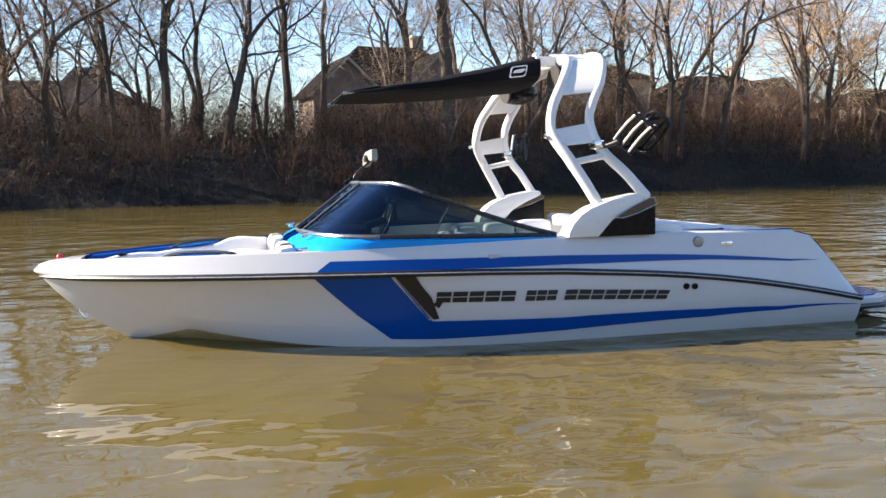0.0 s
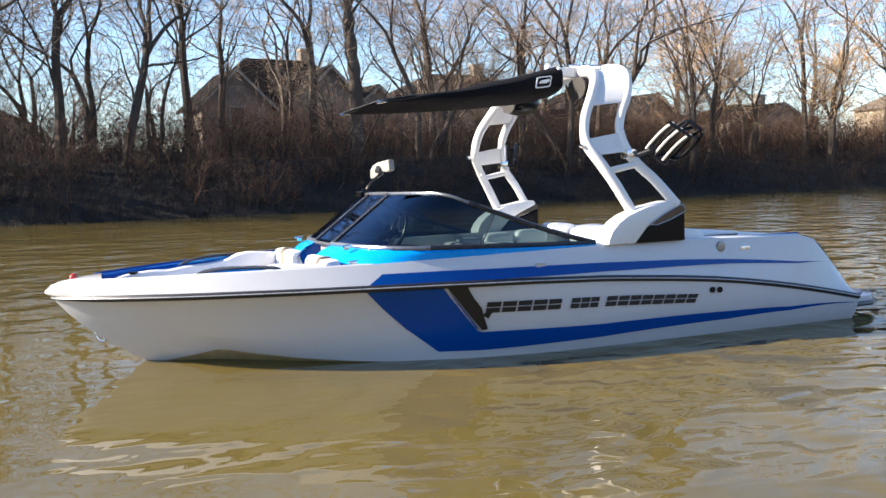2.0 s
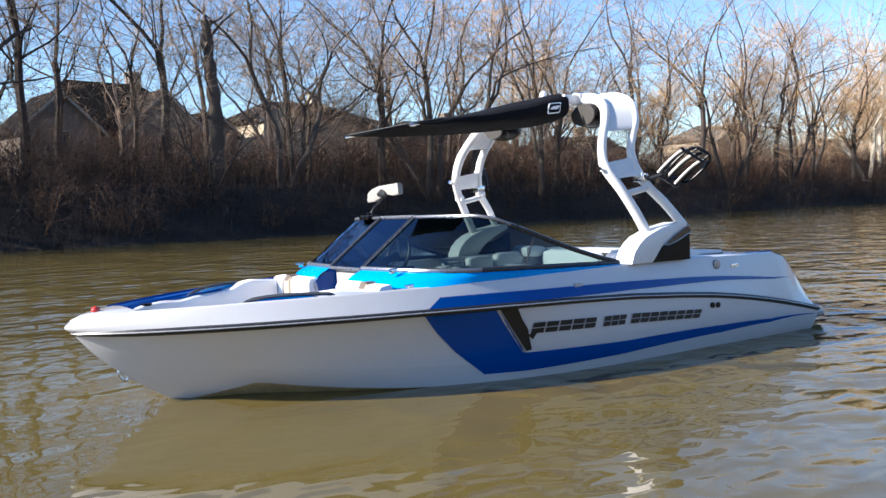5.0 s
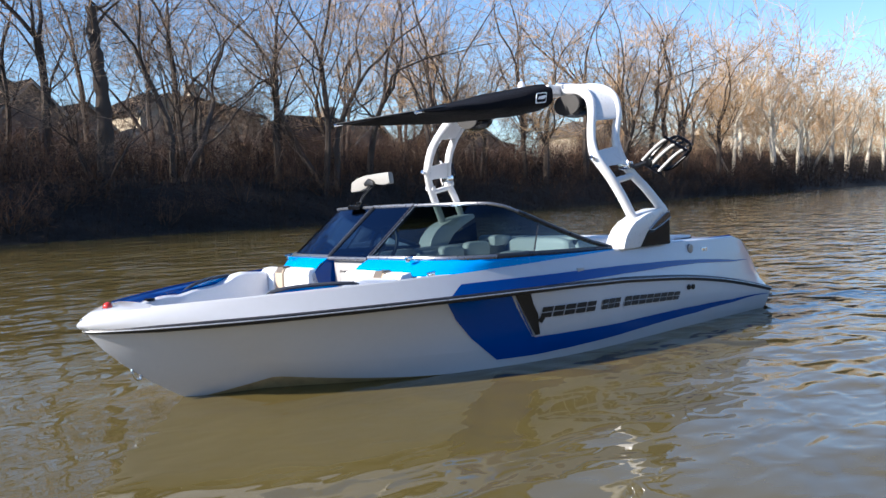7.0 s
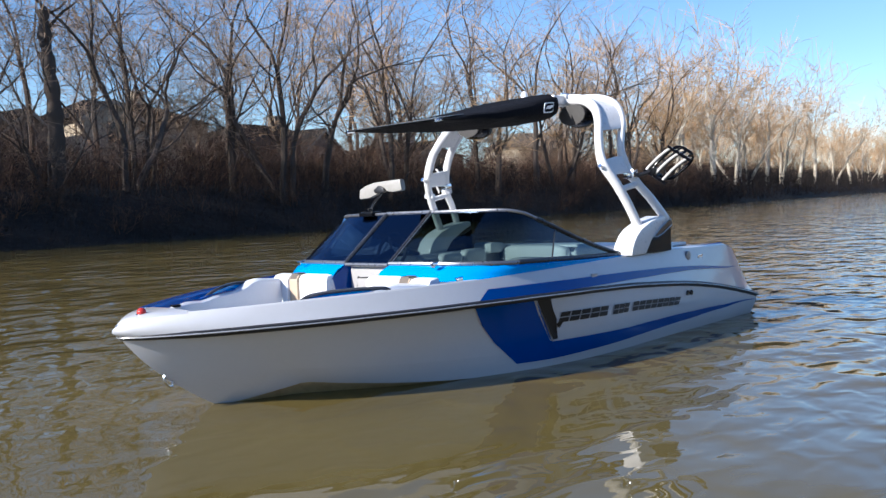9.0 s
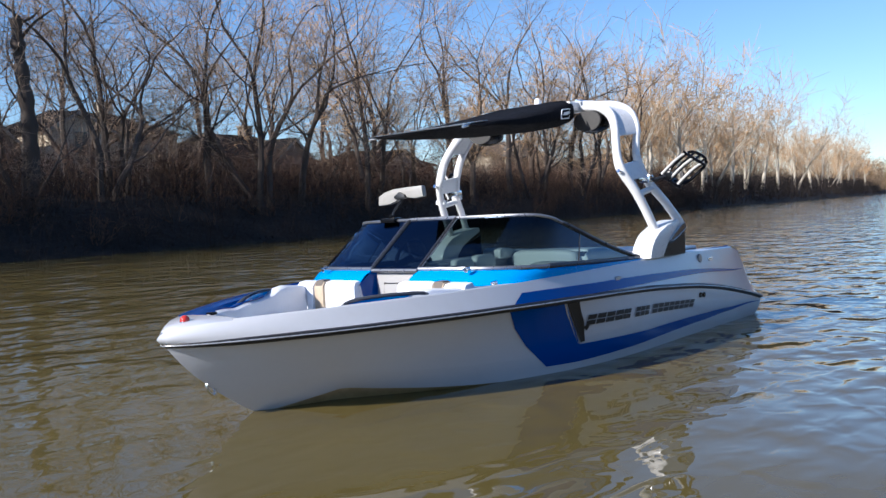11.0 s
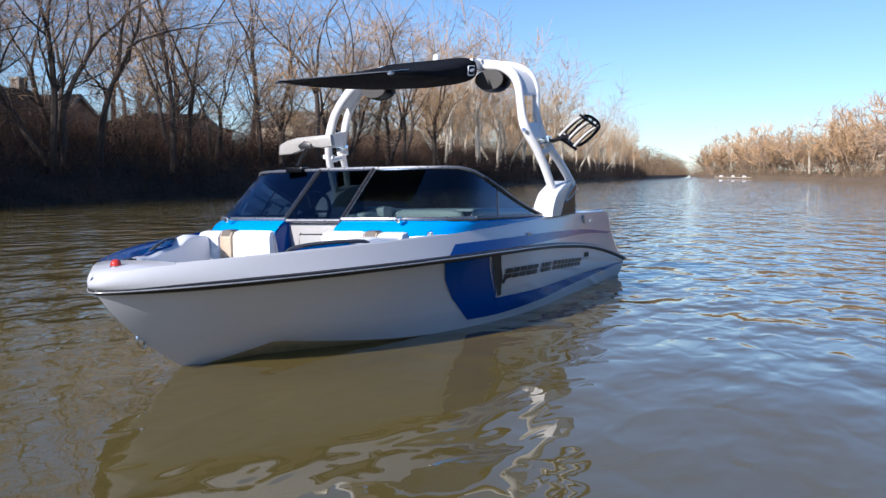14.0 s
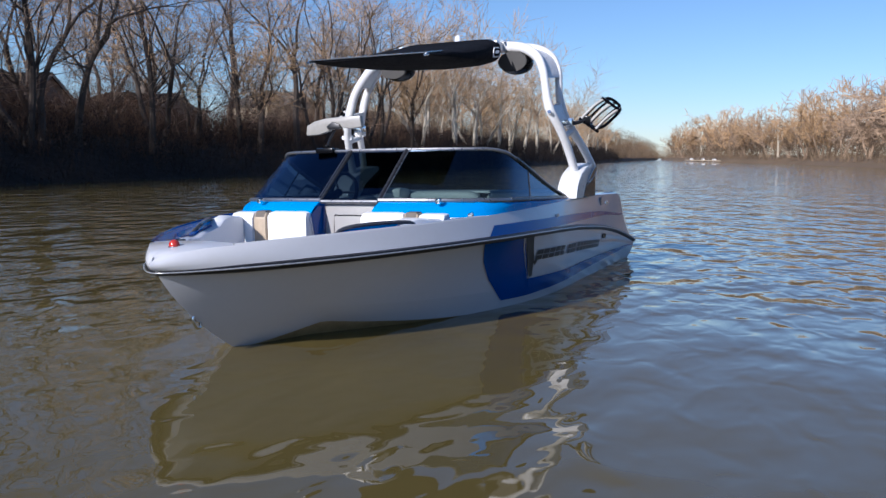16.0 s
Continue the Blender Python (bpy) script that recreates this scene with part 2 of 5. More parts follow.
        if patchy:
            nt.links.new(wind.outputs[0], bp.inputs["Strength"])
        nt.links.new(n.outputs["Fac"], bp.inputs["Height"])
        if last:
            nt.links.new(last.outputs[0], bp.inputs["Normal"])
        last = bp
    nt.links.new(last.outputs[0], b.inputs["Normal"])
    return m


WATER = water_material()

# ---- mesh helpers ----


def mesh_object(name, verts, faces, mat, parent=None, label="", smooth=True):
    me = bpy.data.meshes.new(name)
    me.from_pydata([tuple(v) for v in verts], [], faces)
    me.materials.append(mat)
    me.validate()
    ob = new(name, me)
    if smooth:
        for p in me.polygons:
            p.use_smooth = True
        me.set_sharp_from_angle(angle=radians(38))
    if parent:
        ob.parent = parent
    if label:
        ob["label"] = label
    return ob


def part(name, bm, mat, parent, label="", bevel=0.0, smooth=True):
    """Links a bmesh as one mesh object under a thing or a part."""
    if bevel:
        bmesh.ops.remove_doubles(bm, verts=bm.verts, dist=1e-5)
        edges = [e for e in bm.edges if len(e.link_faces) == 2 and e.calc_face_angle(0) > 0.5]
        bmesh.ops.bevel(bm, geom=edges, offset=bevel, segments=2, affect="EDGES", profile=0.6, clamp_overlap=True)
    bmesh.ops.recalc_face_normals(bm, faces=bm.faces)
    me = bpy.data.meshes.new(name)
    bm.to_mesh(me)
    bm.free()
    me.materials.append(mat)
    ob = new(name, me)
    if smooth:
        for p in me.polygons:
            p.use_smooth = True
        me.set_sharp_from_angle(angle=radians(38))
    if parent:
        ob.parent = parent
    if label:
        ob["label"] = label
    return ob


def grid_bm(rows, close=False):
    """A sheet through rows of points."""
    bm = bmesh.new()
    vs = [[bm.verts.new(p) for p in r] for r in rows]
    for a, b in zip(vs, vs[1:]):
        n = len(a)
        for i in range(n if close else n - 1):
            j = (i + 1) % n
            quad = [a[i], a[j], b[j], b[i]]
            try:
                bm.faces.new(quad)
            except ValueError:
                pass
    bmesh.ops.remove_doubles(bm, verts=bm.verts, dist=1e-5)
    return bm


def smooth_path(points, n=6):
    """Catmull-Rom through the points."""
    ps = [Vector(p) for p in points]
    out = []
    for i in range(len(ps) - 1):
        p0, p1, p2, p3 = ps[max(i - 1, 0)], ps[i], ps[i + 1], ps[min(i + 2, len(ps) - 1)]
        for k in range(n):
            t = k / n
            out.append(0.5 * ((2 * p1) + (p2 - p0) * t + (2 * p0 - 5 * p1 + 4 * p2 - p3) * t * t + (3 * p1 - p0 - 3 * p2 + p3) * t ** 3))
    out.append(ps[-1])
    return out


def tube_bm(points, radius, sides=10, flat=1.0, up=(0, 0, 1), bm=None):
    """A tube along points; radius a number or one per point; flat squeezes it across the second axis."""
    ps = [Vector(p) for p in points]
    radii = radius if isinstance(radius, (list, tuple)) else [radius] * len(ps)
    own = bm or bmesh.new()
    rings = []
    ref = Vector(up)
    for i, p in enumerate(ps):
        d = (ps[min(i + 1, len(ps) - 1)] - ps[max(i - 1, 0)]).normalized()
        a = d.cross(ref)
        if a.length < 1e-3:
            a = d.cross(Vector((1, 0, 0)))
        a.normalize()
        b = d.cross(a).normalized()
        rings.append([own.verts.new(p + (a * math.cos(q) * flat + b * math.sin(q)) * radii[i]) for q in (2 * math.pi * k / sides for k in range(sides))])
    for r, s in zip(rings, rings[1:]):
        for k in range(sides):
            own.faces.new((r[k], r[(k + 1) % sides], s[(k + 1) % sides], s[k]))
    own.faces.new(rings[0][::-1])
    own.faces.new(rings[-1])
    return own


def box_bm(x0, x1, y0, y1, z0, z1, bm=None):
    own = bm or bmesh.new()
    c = [own.verts.new((x, y, z)) for x in (x0, x1) for y in (y0, y1) for z in (z0, z1)]
    for f in ((0, 1, 3, 2), (4, 6, 7, 5), (0, 4, 5, 1), (2, 3, 7, 6), (0, 2, 6, 4), (1, 5, 7, 3)):
        own.faces.new([c[i] for i in f])
    return own


def prism_bm(outline, offset):
    """A solid from an outline of points, pushed by offset."""
    bm = bmesh.new()
    a = [bm.verts.new(p) for p in outline]
    b = [bm.verts.new(Vector(p) + Vector(offset)) for p in outline]
    bm.faces.new(a)
    bm.faces.new(b[::-1])
    n = len(a)
    for i in range(n):
        bm.faces.new((a[i], b[i], b[(i + 1) % n], a[(i + 1) % n]))
    return bm


# ---- ground and water ----
def left_bank(x):
    return 17.6 + (0.085 * x + 0.00007 * x * x if x > 0 else 0.03 * x)


# the first points lie unseen behind the camera, kept near to block low sky
RIGHT_BANK = [(-400, -60), (-150, -38), (0, -34), (60, -36), (105, -32), (150, -15), (235, 2), (300, 34), (430, 66)]


def build_ground():
    # land of the left bank, as one sheet from the river's edge to the horizon
    xs = [-1500, -600, -250, -120, -70] + [-50 + 1.5 * i for i in range(75)] + [64 + 6 * i for i in range(64)] + [600, 1200, 3000]
    prof = [(-1.2, -0.5), (-0.15, -0.08), (0.25, 0.16), (0.8, 0.5), (1.7, 1.0), (3.0, 1.45), (5.0, 1.75), (9.0, 1.95), (20, 2.2), (45, 2.4), (200, 4), (2500, 10)]
    rows = []
    for x in xs:
        r = []
        for d, z in prof:
            wob = noise.noise(Vector((x * 0.35, d * 0.5, 1.0))) if d < 30 else 0
            r.append((x, left_bank(x) + d + 0.5 * wob * (1 if d > 0 else 0.6), z + (0.25 * wob if d > 0 else 0)))
        rows.append(r)
    part("ground_left", grid_bm(rows), SHADED_SOIL, None)
    rows = []
    # land of the other bank, which closes the river far off
    pts = []
    for (ax, ay), (bx, by) in zip(RIGHT_BANK, RIGHT_BANK[1:]):
        k = max(2, int(math.hypot(bx - ax, by - ay) / 6))
        pts += [(ax + (bx - ax) * i / k, ay + (by - ay) * i / k) for i in range(k)]
    pts.append(RIGHT_BANK[-1])
    for i, (x, y) in enumerate(pts):
        a, b = pts[max(i - 1, 0)], pts[min(i + 1, len(pts) - 1)]
        d = Vector((b[1] - a[1], -(b[0] - a[0]), 0)).normalized()
        r = []
        for q, z in ((-1.0, -0.5), (0.1, 0.05), (1.5, 0.8), (4, 1.5), (12, 2.2), (60, 3), (700, 6)):
            wob = noise.noise(Vector((x * 0.1, y * 0.1, q)))
            r.append((x + d.x * (q + wob), y + d.y * (q + wob), z + 0.3 * wob * (q > 0)))
        rows.append(r)
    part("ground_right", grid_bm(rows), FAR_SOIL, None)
    s = 4000
    part("water", grid_bm([[(-s, -s, 0), (s, -s, 0)], [(-s, s, 0), (s, s, 0)]]), WATER, None)
    for n, lab in (("ground_left", "brown river bank with leaf litter, darkened in colour for its shade"), ("ground_right", "low tan river bank across the water"), ("water", "calm brown-green river water with small ripples")):
        tagged(bpy.data.objects[n], lab, n.split("_")[0], kind="structure")


build_ground()

# ---- the boat: x runs aft, port is at negative y ----
boat = new("motorboat")
boat.matrix_basis = pose(0, 0, 0, -2.0, 0, 0)
tagged(boat, "blue and white wakeboard boat with white tower afloat on the river", "boat")

def lerp_table(table, x):
    """Piecewise-linear value of a table of (x, value)."""
    if x <= table[0][0]:
        return table[0][1]
    for (a, va), (b, vb) in zip(table, table[1:]):
        if x <= b:
            return va + (vb - va) * (x - a) / (b - a)
    return table[-1][1]


RUB_Z = [(-3.25, 0.521), (-2.61, 0.532), (-1.98, 0.541), (-1.34, 0.545), (-0.7, 0.542), (-0.06, 0.53), (0.57, 0.506), (1.21, 0.462), (1.53, 0.434), (1.85, 0.397), (2.17, 0.352), (2.48, 0.300), (2.8, 0.240), (3.12, 0.173)]
GUN_Z = [(-3.25, 0.555), (-3.205, 0.585), (-3.14, 0.612), (-3.02, 0.632), (-2.74, 0.645), (-2.28, 0.663), (-1.82, 0.675), (-1.36, 0.687), (-0.9, 0.702), (-0.18, 0.720), (0.56, 0.737), (1.3, 0.738), (2.58, 0.712), (2.68, 0.675), (2.76, 0.60), (3.12, 0.205)]
CHINE_Z = [(-2.58, -0.02), (-2.40, 0.018), (-2.22, 0.062), (-2.14, 0.082), (-2.09, 0.081), (-1.9, 0.052), (-1.6, 0.014), (-1.4, -0.006), (-1.25, -0.018), (-0.9, -0.038), (-0.3, -0.08), (3.12, -0.12)]


def rub_point(u):
    """The port rub rail, from the stem (0) to the transom (1)."""
    x = -3.22 + 6.34 * u
    s = min(max(1 - (x + 3.22) / 3.55, 0), 1)
    return (x, -1.25 * max(1 - s ** 2.3, 0) ** 0.8, lerp_table(RUB_Z, x))


def hull_top(u):
    """The hull's edge under the rail, finer at the stem than the rail itself."""
    x, y, z = rub_point(u)
    s = min(max(1 - (x + 3.22) / 3.55, 0), 1)
    return (x, -1.25 * max(1 - s ** 2.3, 0) ** (0.8 + 0.16 * max(0, 1 - u / 0.14)), z)


def chine_point(u):
    x = -2.58 + 5.70 * u
    s = min(max(1 - (x + 2.58) / 3.2, 0), 1)
    return (x, -1.116 * (1 - s ** 2.135), lerp_table(CHINE_Z, x))


def gun_point(u):
    x, y, z = rub_point(u)
    return (x - 0.006 * (1 - u) - 0.015 * max(0, 1 - 10 * u), min(y + 0.03 + 0.04 * min(1, 2 * u), 0), lerp_table(GUN_Z, x))


FLARE = [(0.0, 0.0), (0.10, 0.45), (0.24, 0.9), (0.30, 1.0), (0.35, 0.95), (0.41, 0.4), (0.50, 0.0)]


def side_point(u, v, out=0.0):
    """A point of the port side: v 0 at the chine, 1 at the rub rail, 2 at the gunwale."""
    a, b, w = (chine_point(u), hull_top(u), v) if v <= 1 else (rub_point(u), gun_point(u), v - 1)
    k = min(max((u - 0.40) / 0.14, 0), 1)
    bulge = ((1 - k) * 0.016 * min(w / 0.28, (1 - w) / 0.72) * min(1, 4 * u) + k * 0.14 * w * (1 - w)) if v <= 1 else 0.0
    # the topsides flare out hard below the rail forward of the midship
    c = lerp_table(FLARE, u) if v <= 1 else 0.0
    wy = w + c * (w ** 2.8 - w)
    stem = 0.07 * 4 * w * (1 - w) * max(0, 1 - 5 * u) if v <= 1 else 0.03 * 4 * w * (1 - w) * max(0, 1 - 8 * u)
    return (a[0] + (b[0] - a[0]) * w - stem - out * max(0, 0.5 - 1.2 * u), a[1] + (b[1] - a[1]) * wy - bulge - out, a[2] + (b[2] - a[2]) * w)

N = 72
US = [(i / N) ** 1.7 for i in range(N + 1)]


def flip(p):
    return (p[0], -p[1], p[2])


def build_hull():
    rows, strake, keels = [], [], []
    for u in US:
        c = chine_point(u)
        keel_z = -0.02 - 0.42 * min(1, 3.5 * u)
        low = [side_point(u, v) for v in (0, 0.14, 0.28)]
        port = [side_point(u, v) for v in (0.28, 0.32, 0.45, 0.6, 0.75, 0.9, 1.0)]
        keel = (c[0], 0, keel_z)
        rows.append(port)
        strake.append(low)
        keels.append([flip(low[0]), (c[0], -c[1] * 0.5, (c[2] + keel_z) / 2 - 0.01), keel, (c[0], c[1] * 0.5, (c[2] + keel_z) / 2 - 0.01), low[0]])
    hull = part("hull", grid_bm(rows), WHITE, boat, "white gelcoat hull")
    part("hull_side", grid_bm([[flip(p) for p in r] for r in rows]), WHITE, hull)
    part("chine_strake", grid_bm(strake), WHITE, hull, "white facet along the chine")
    part("chine_strake", grid_bm([[flip(p) for p in r] for r in strake]), WHITE, hull, "white facet along the chine")
    # the bottom's shade and water reflection are in its colour
    part("hull_bottom", grid_bm(keels), SHADED_TAN, hull, "tan hull bottom, shade and brown water reflection put into its colour")
    end = strake[-1][:-1] + rows[-1]
    back = end[::-1] + keels[-1][::-1][1:-1] + [flip(p) for p in end]
    bm = bmesh.new()
    bm.faces.new([bm.verts.new(p) for p in back])
    part("transom_face", bm, WHITE, hull)
    # upper side and aft slope of the deck moulding
    for flipit in (False, True):
        rows = [[side_point(u, v) for v in (1.001, 1.2, 1.4, 1.6, 1.8, 1.93, 2.0)] for u in US]
        if flipit:
            rows = [[flip(p) for p in r] for r in rows]
        part("deck_side", grid_bm(rows), WHITE, boat)
    # rub rail: black moulding with a pale insert
    port = [rub_point(u) for u in US[::-1]]
    for r, dy, dz, mat, nm, lab in ((0.024, 0.001, -0.013, BLACK, "rub_rail", "black rubber rub rail"), (0.0045, 0.024, -0.010, SILVER, "rail_insert", "pale rail insert")):
        half = [(x + (0.022 - dy) * max(0, 1 - 8 * (x + 3.22) / 6.34), y - dy, z + dz) for x, y, z in port]
        path = half[:-1] + [(-3.200 - dy, 0, 0.521 + dz)] + [flip(p) for p in half[:-1][::-1]]
        part(nm, tube_bm(path, [r * (0.6 + 0.4 * min(1, (p[0] + 3.22) / 0.3)) for p in path], 8), mat, boat, lab)
    # transom slope between the two gunwales
    rows = []
    for x, z in ((2.6, 0.707), (2.68, 0.675), (2.74, 0.63), (2.9, 0.45), (3.05, 0.285), (3.12, 0.205), (3.12, 0.0)):
        b = -gun_point((x + 3.22) / 6.34)[1]
        rows.append([(x, b * k, z) for k in (-1, -0.6, 0, 0.6, 1)])
    part("transom", grid_bm(rows), WHITE, boat)
    return hull


hull = build_hull()


def decal(name, outline, mat, parent, label="", out=0.004, step=0.02):
    """A thin film on the port side: an outline of (u, v) laid on the surface, and its twin to starboard."""
    lo = min(p[0] for p in outline)
    hi = max(p[0] for p in outline)
    n = max(1, int((hi - lo) / step))
    cuts = sorted({lo + (hi - lo) * i / n for i in range(1, n)} | {p[0] for p in outline})
    cols = []
    for u in cuts:
        vs = []
        for (u0, v0), (u1, v1) in zip(outline, outline[1:] + outline[:1]):
            if u0 == u1 == u:
                vs += [v0, v1]
            elif min(u0, u1) <= u <= max(u0, u1) and u0 != u1:
                vs.append(v0 + (v1 - v0) * (u - u0) / (u1 - u0))
        a, b = min(vs), max(vs)
        cols.append([side_point(u, a + (b - a) * i / 16, out + 0.003) for i in range(17)])
    for s in (1, -1):
        rows = cols if s == 1 else [[flip(p) for p in r] for r in cols]
        bm = grid_bm(rows)
        part(name, bm, mat, parent, label)


def build_graphics():
    decal("blue_panel", [(0.307, 0.965), (0.3140, 0.70), (0.3230, 0.45), (0.342, 0.14), (0.566, 0.225), (0.769, 0.35), (0.88, 0.485), (0.993, 0.76), (0.993, 0.775), (0.88, 0.56), (0.77, 0.475), (0.573, 0.395), (0.407, 0.39), (0.394, 0.965)], BLUE, hull, "metallic blue gelcoat panel", 0.003)
    decal("blue_stripe", [(0.3303, 1.54), (0.465, 1.47), (0.599, 1.445), (0.782, 1.48), (0.90, 1.48), (0.925, 1.528), (0.943, 1.655), (0.925, 1.515), (0.90, 1.445), (0.781, 1.37), (0.598, 1.165), (0.497, 1.08), (0.43, 1.05), (0.314, 1.05)], BLUE, boat, "blue gelcoat stripe", 0.003)
    # slashed black badge with its pale edge
    decal("badge_edge", [(0.3905, 0.965), (0.3945, 0.965), (0.408, 0.41), (0.404, 0.40)], SILVER, hull, "", 0.006)
    decal("badge", [(0.3955, 0.958), (0.4182, 0.958), (0.4195, 0.80), (0.4225, 0.68), (0.4205, 0.60), (0.4170, 0.42), (0.4095, 0.41)], BLACK, hull, "black slash badge", 0.005)
    decal("badge_arm", [(0.4190, 0.60), (0.4310, 0.66), (0.4340, 0.64), (0.4240, 0.55)], BLACK, hull, "", 0.005)
    # the name on the side, as slanted bars
    words = ((0.4240, 0.5190, 5), (0.5300, 0.5700, 3), (0.5790, 0.7170, 8))
    for a, b, k in words:
        w = (b - a) / k
        for i in range(k):
            u = a + i * w
            lean = 0.0085
            for lo, hi, at, wide in ((0.622, 0.680, 0.0, 0.88), (0.692, 0.750, 0.0, 0.88)):
                l0, l1 = lean * (lo - 0.622) / 0.128, lean * (hi - 0.622) / 0.128
                decal("letter_bar", [(u + l0 + w * at, lo), (u + l1 + w * at, hi), (u + l1 + w * (at + wide), hi), (u + l0 + w * (at + wide), lo)], BLACK, hull, "", 0.005, 0.02)
    # drains
    for u, v in ((0.7467, 0.81), (0.7585, 0.815)):
        x, y, z = side_point(u, v)
        for s in (1, -1):
            part("drain", tube_bm([(x, (y + 0.01) * s, z), (x, (y - 0.012) * s, z)], 0.024, 12), GLOSS_BLACK, hull, "black drain fitting")
    x, y, z = side_point(0.7722, 1.79)
    bm = tube_bm([(x, y + 0.01, z), (x, y - 0.014, z)], 0.042, 18, up=(1, 0, 0))
    part("fuel_cap", bm, ALU, boat, "chrome filler cap", bevel=0.004)
    x, y, z = side_point(0.8104, 1.75)
    part("vent", box_bm(x - 0.05, x + 0.05, y - 0.010, y + 0.02, z - 0.016, z + 0.016), CHROME, boat, "small chrome vent plate", bevel=0.004)
    # a registration sticker: plain pale bars
    x, y, z = side_point(0.513, 1.43)
    part("sticker", box_bm(x - 0.04, x + 0.04, y - 0.006, y + 0.01, z - 0.025, z + 0.025), SILVER, boat, "pale square sticker")
    # bow eye and keel trim
    ring = [(-2.92 + 0.024 * math.cos(a) - 0.015 * math.sin(a), 0, 0.205 + 0.040 * math.sin(a)) for a in (2 * math.pi * k / 14 for k in range(15))]
    part("bow_eye", tube_bm(ring, 0.009, 8, up=(0, 1, 0)), CHROME, boat, "chrome bow eye")


build_graphics()


def build_interior():
    # bow cockpit: rounded side deck, blue coaming, white liner and seats
    us = [u for u in US if 0.045 <= u <= 0.325]
    for s in (1, -1):
        rows = []
        for u in us:
            x, y, z = gun_point(u)
            w = 0.02
            rows.append([(x, y * s, z), (x, (y + w * 0.3) * s, z + 0.010 * min(1, 40 * (0.33 - u))), (x, (y + w * 0.7) * s, z + 0.010 * min(1, 40 * (0.33 - u))), (x, (y + w) * s, z)])
        part("side_deck", grid_bm(rows), WHITE if s > 0 else BLUE, boat)
        rows = []
        for u in us:
            x, y, z = gun_point(u)
            w = 0.02
            d = min(1, max(0.25, (u - 0.05) / 0.12))
            rows.append([(x, (y + w) * s, z), (x, (y + w + 0.045) * s, z - 0.012), (x, (y + w + 0.07) * s, z - 0.09 * d), (x, (y + w + 0.10) * s, z - 0.20 * d), (x, (y + w + 0.15) * s, z - 0.28 * d)])
        part("coaming_pad", grid_bm(rows), BLUE, boat, "padded blue coaming")
        # seat cushion along the side
        seat_rows = []
        for u in [q for q in US if 0.13 <= q <= 0.285]:
            x, y, z = gun_point(u)
            o = y + 0.16
            i = max(min(o + 0.42, -0.10 - 0.35 * (u - 0.13)), o + 0.05)
            seat_rows.append([(x, o * s, 0.40), (x, o * s, 0.47), (x, (o + 0.03) * s, 0.495), (x, (i - 0.04) * s, 0.50), (x, i * s, 0.475), (x, i * s, 0.20)])
        part("bow_seat", grid_bm(seat_rows), VINYL, boat, "white vinyl bow seat")
        # moulded armrest inside the coaming, rising to a bolster, with a blue recess
        tops = [(-2.86, 0.585), (-2.70, 0.622), (-2.52, 0.632), (-2.40, 0.622), (-2.26, 0.640), (-2.06, 0.645), (-1.92, 0.66), (-1.82, 0.70), (-1.72, 0.712), (-1.60, 0.70), (-1.48, 0.69)]
        rows, inlay = [], []
        for u in [0.057 + (0.274 - 0.057) * k / 30 for k in range(31)]:
            x, y, z = gun_point(u)
            o = y + 0.10
            i = min(o + 0.05 + 0.09 * min(1, (u - 0.057) * 12), -0.02)
            zt = lerp_table(tops, x)
            rows.append([(x, o * s, zt - 0.05), (x, (o + 0.015) * s, zt - 0.012), (x, (o + 0.04) * s, zt), (x, (i - 0.03) * s, zt), (x, (i - 0.008) * s, zt - 0.012), (x, i * s, zt - 0.05), (x, (i + 0.01) * s, 0.44)])
            if -2.60 < x < -1.98:
                inlay.append([(x, (o + 0.045) * s, zt + 0.004), (x, (o + 0.05) * s, zt + 0.012), (x, (i - 0.05) * s, zt + 0.012), (x, (i - 0.045) * s, zt + 0.004)])
        # grab rail that arches over the armrest
        g0, g1 = gun_point(0.142), gun_point(0.235)
        yy = lambda p: (p[1] + 0.135) * s
        rail = smooth_path([(g0[0], yy(g0), g0[2] - 0.04), (g0[0] + 0.10, yy(g0) + 0.03 * (g1[1] - g0[1]) * s, g0[2] + 0.012), ((g0[0] + g1[0]) / 2, (yy(g0) + yy(g1)) / 2, (g0[2] + g1[2]) / 2 + 0.024), (g1[0] - 0.05, yy(g1), g1[2] + 0.008), (g1[0], yy(g1), g1[2] - 0.04)], 5)
        part("grab_rail", tube_bm(rail, 0.013, 8), SMOKE, boat, "dark grey grab rail")
        part("rail_web", grid_bm([[(p.x, p.y + 0.004 * s, p.z - 0.006), (p.x, p.y + 0.006 * s, min(p.z - 0.012, 0.64))] for p in rail[1:-1]]), CYAN, boat, "bright blue panel below the grab rail")
        bm = tube_bm([(-2.66, (gun_point(0.088)[1] + 0.15) * s, 0.615), (-2.66, (gun_point(0.088)[1] + 0.15) * s, 0.632)], 0.036, 16)
        part("cup_holder", bm, GLOSS_BLACK, boat, "black cup holder", bevel=0.004)
        arm = part("armrest", grid_bm(rows), VINYL, boat, "white vinyl armrest rising to a bolster")
        part("armrest_top", grid_bm(inlay), BLUE, arm, "blue armrest inlay")
        # backrest with tan stripe
        bm = prism_bm([(-1.46, 0.215 * s, 0.42), (-1.46, 0.215 * s, 0.685), (-1.44, 0.215 * s, 0.725), (-1.36, 0.215 * s, 0.730), (-1.28, 0.215 * s, 0.42)], (0, 0.345 * s, 0))
        part("backrest", bm, VINYL, boat, "white vinyl backrest", bevel=0.04)
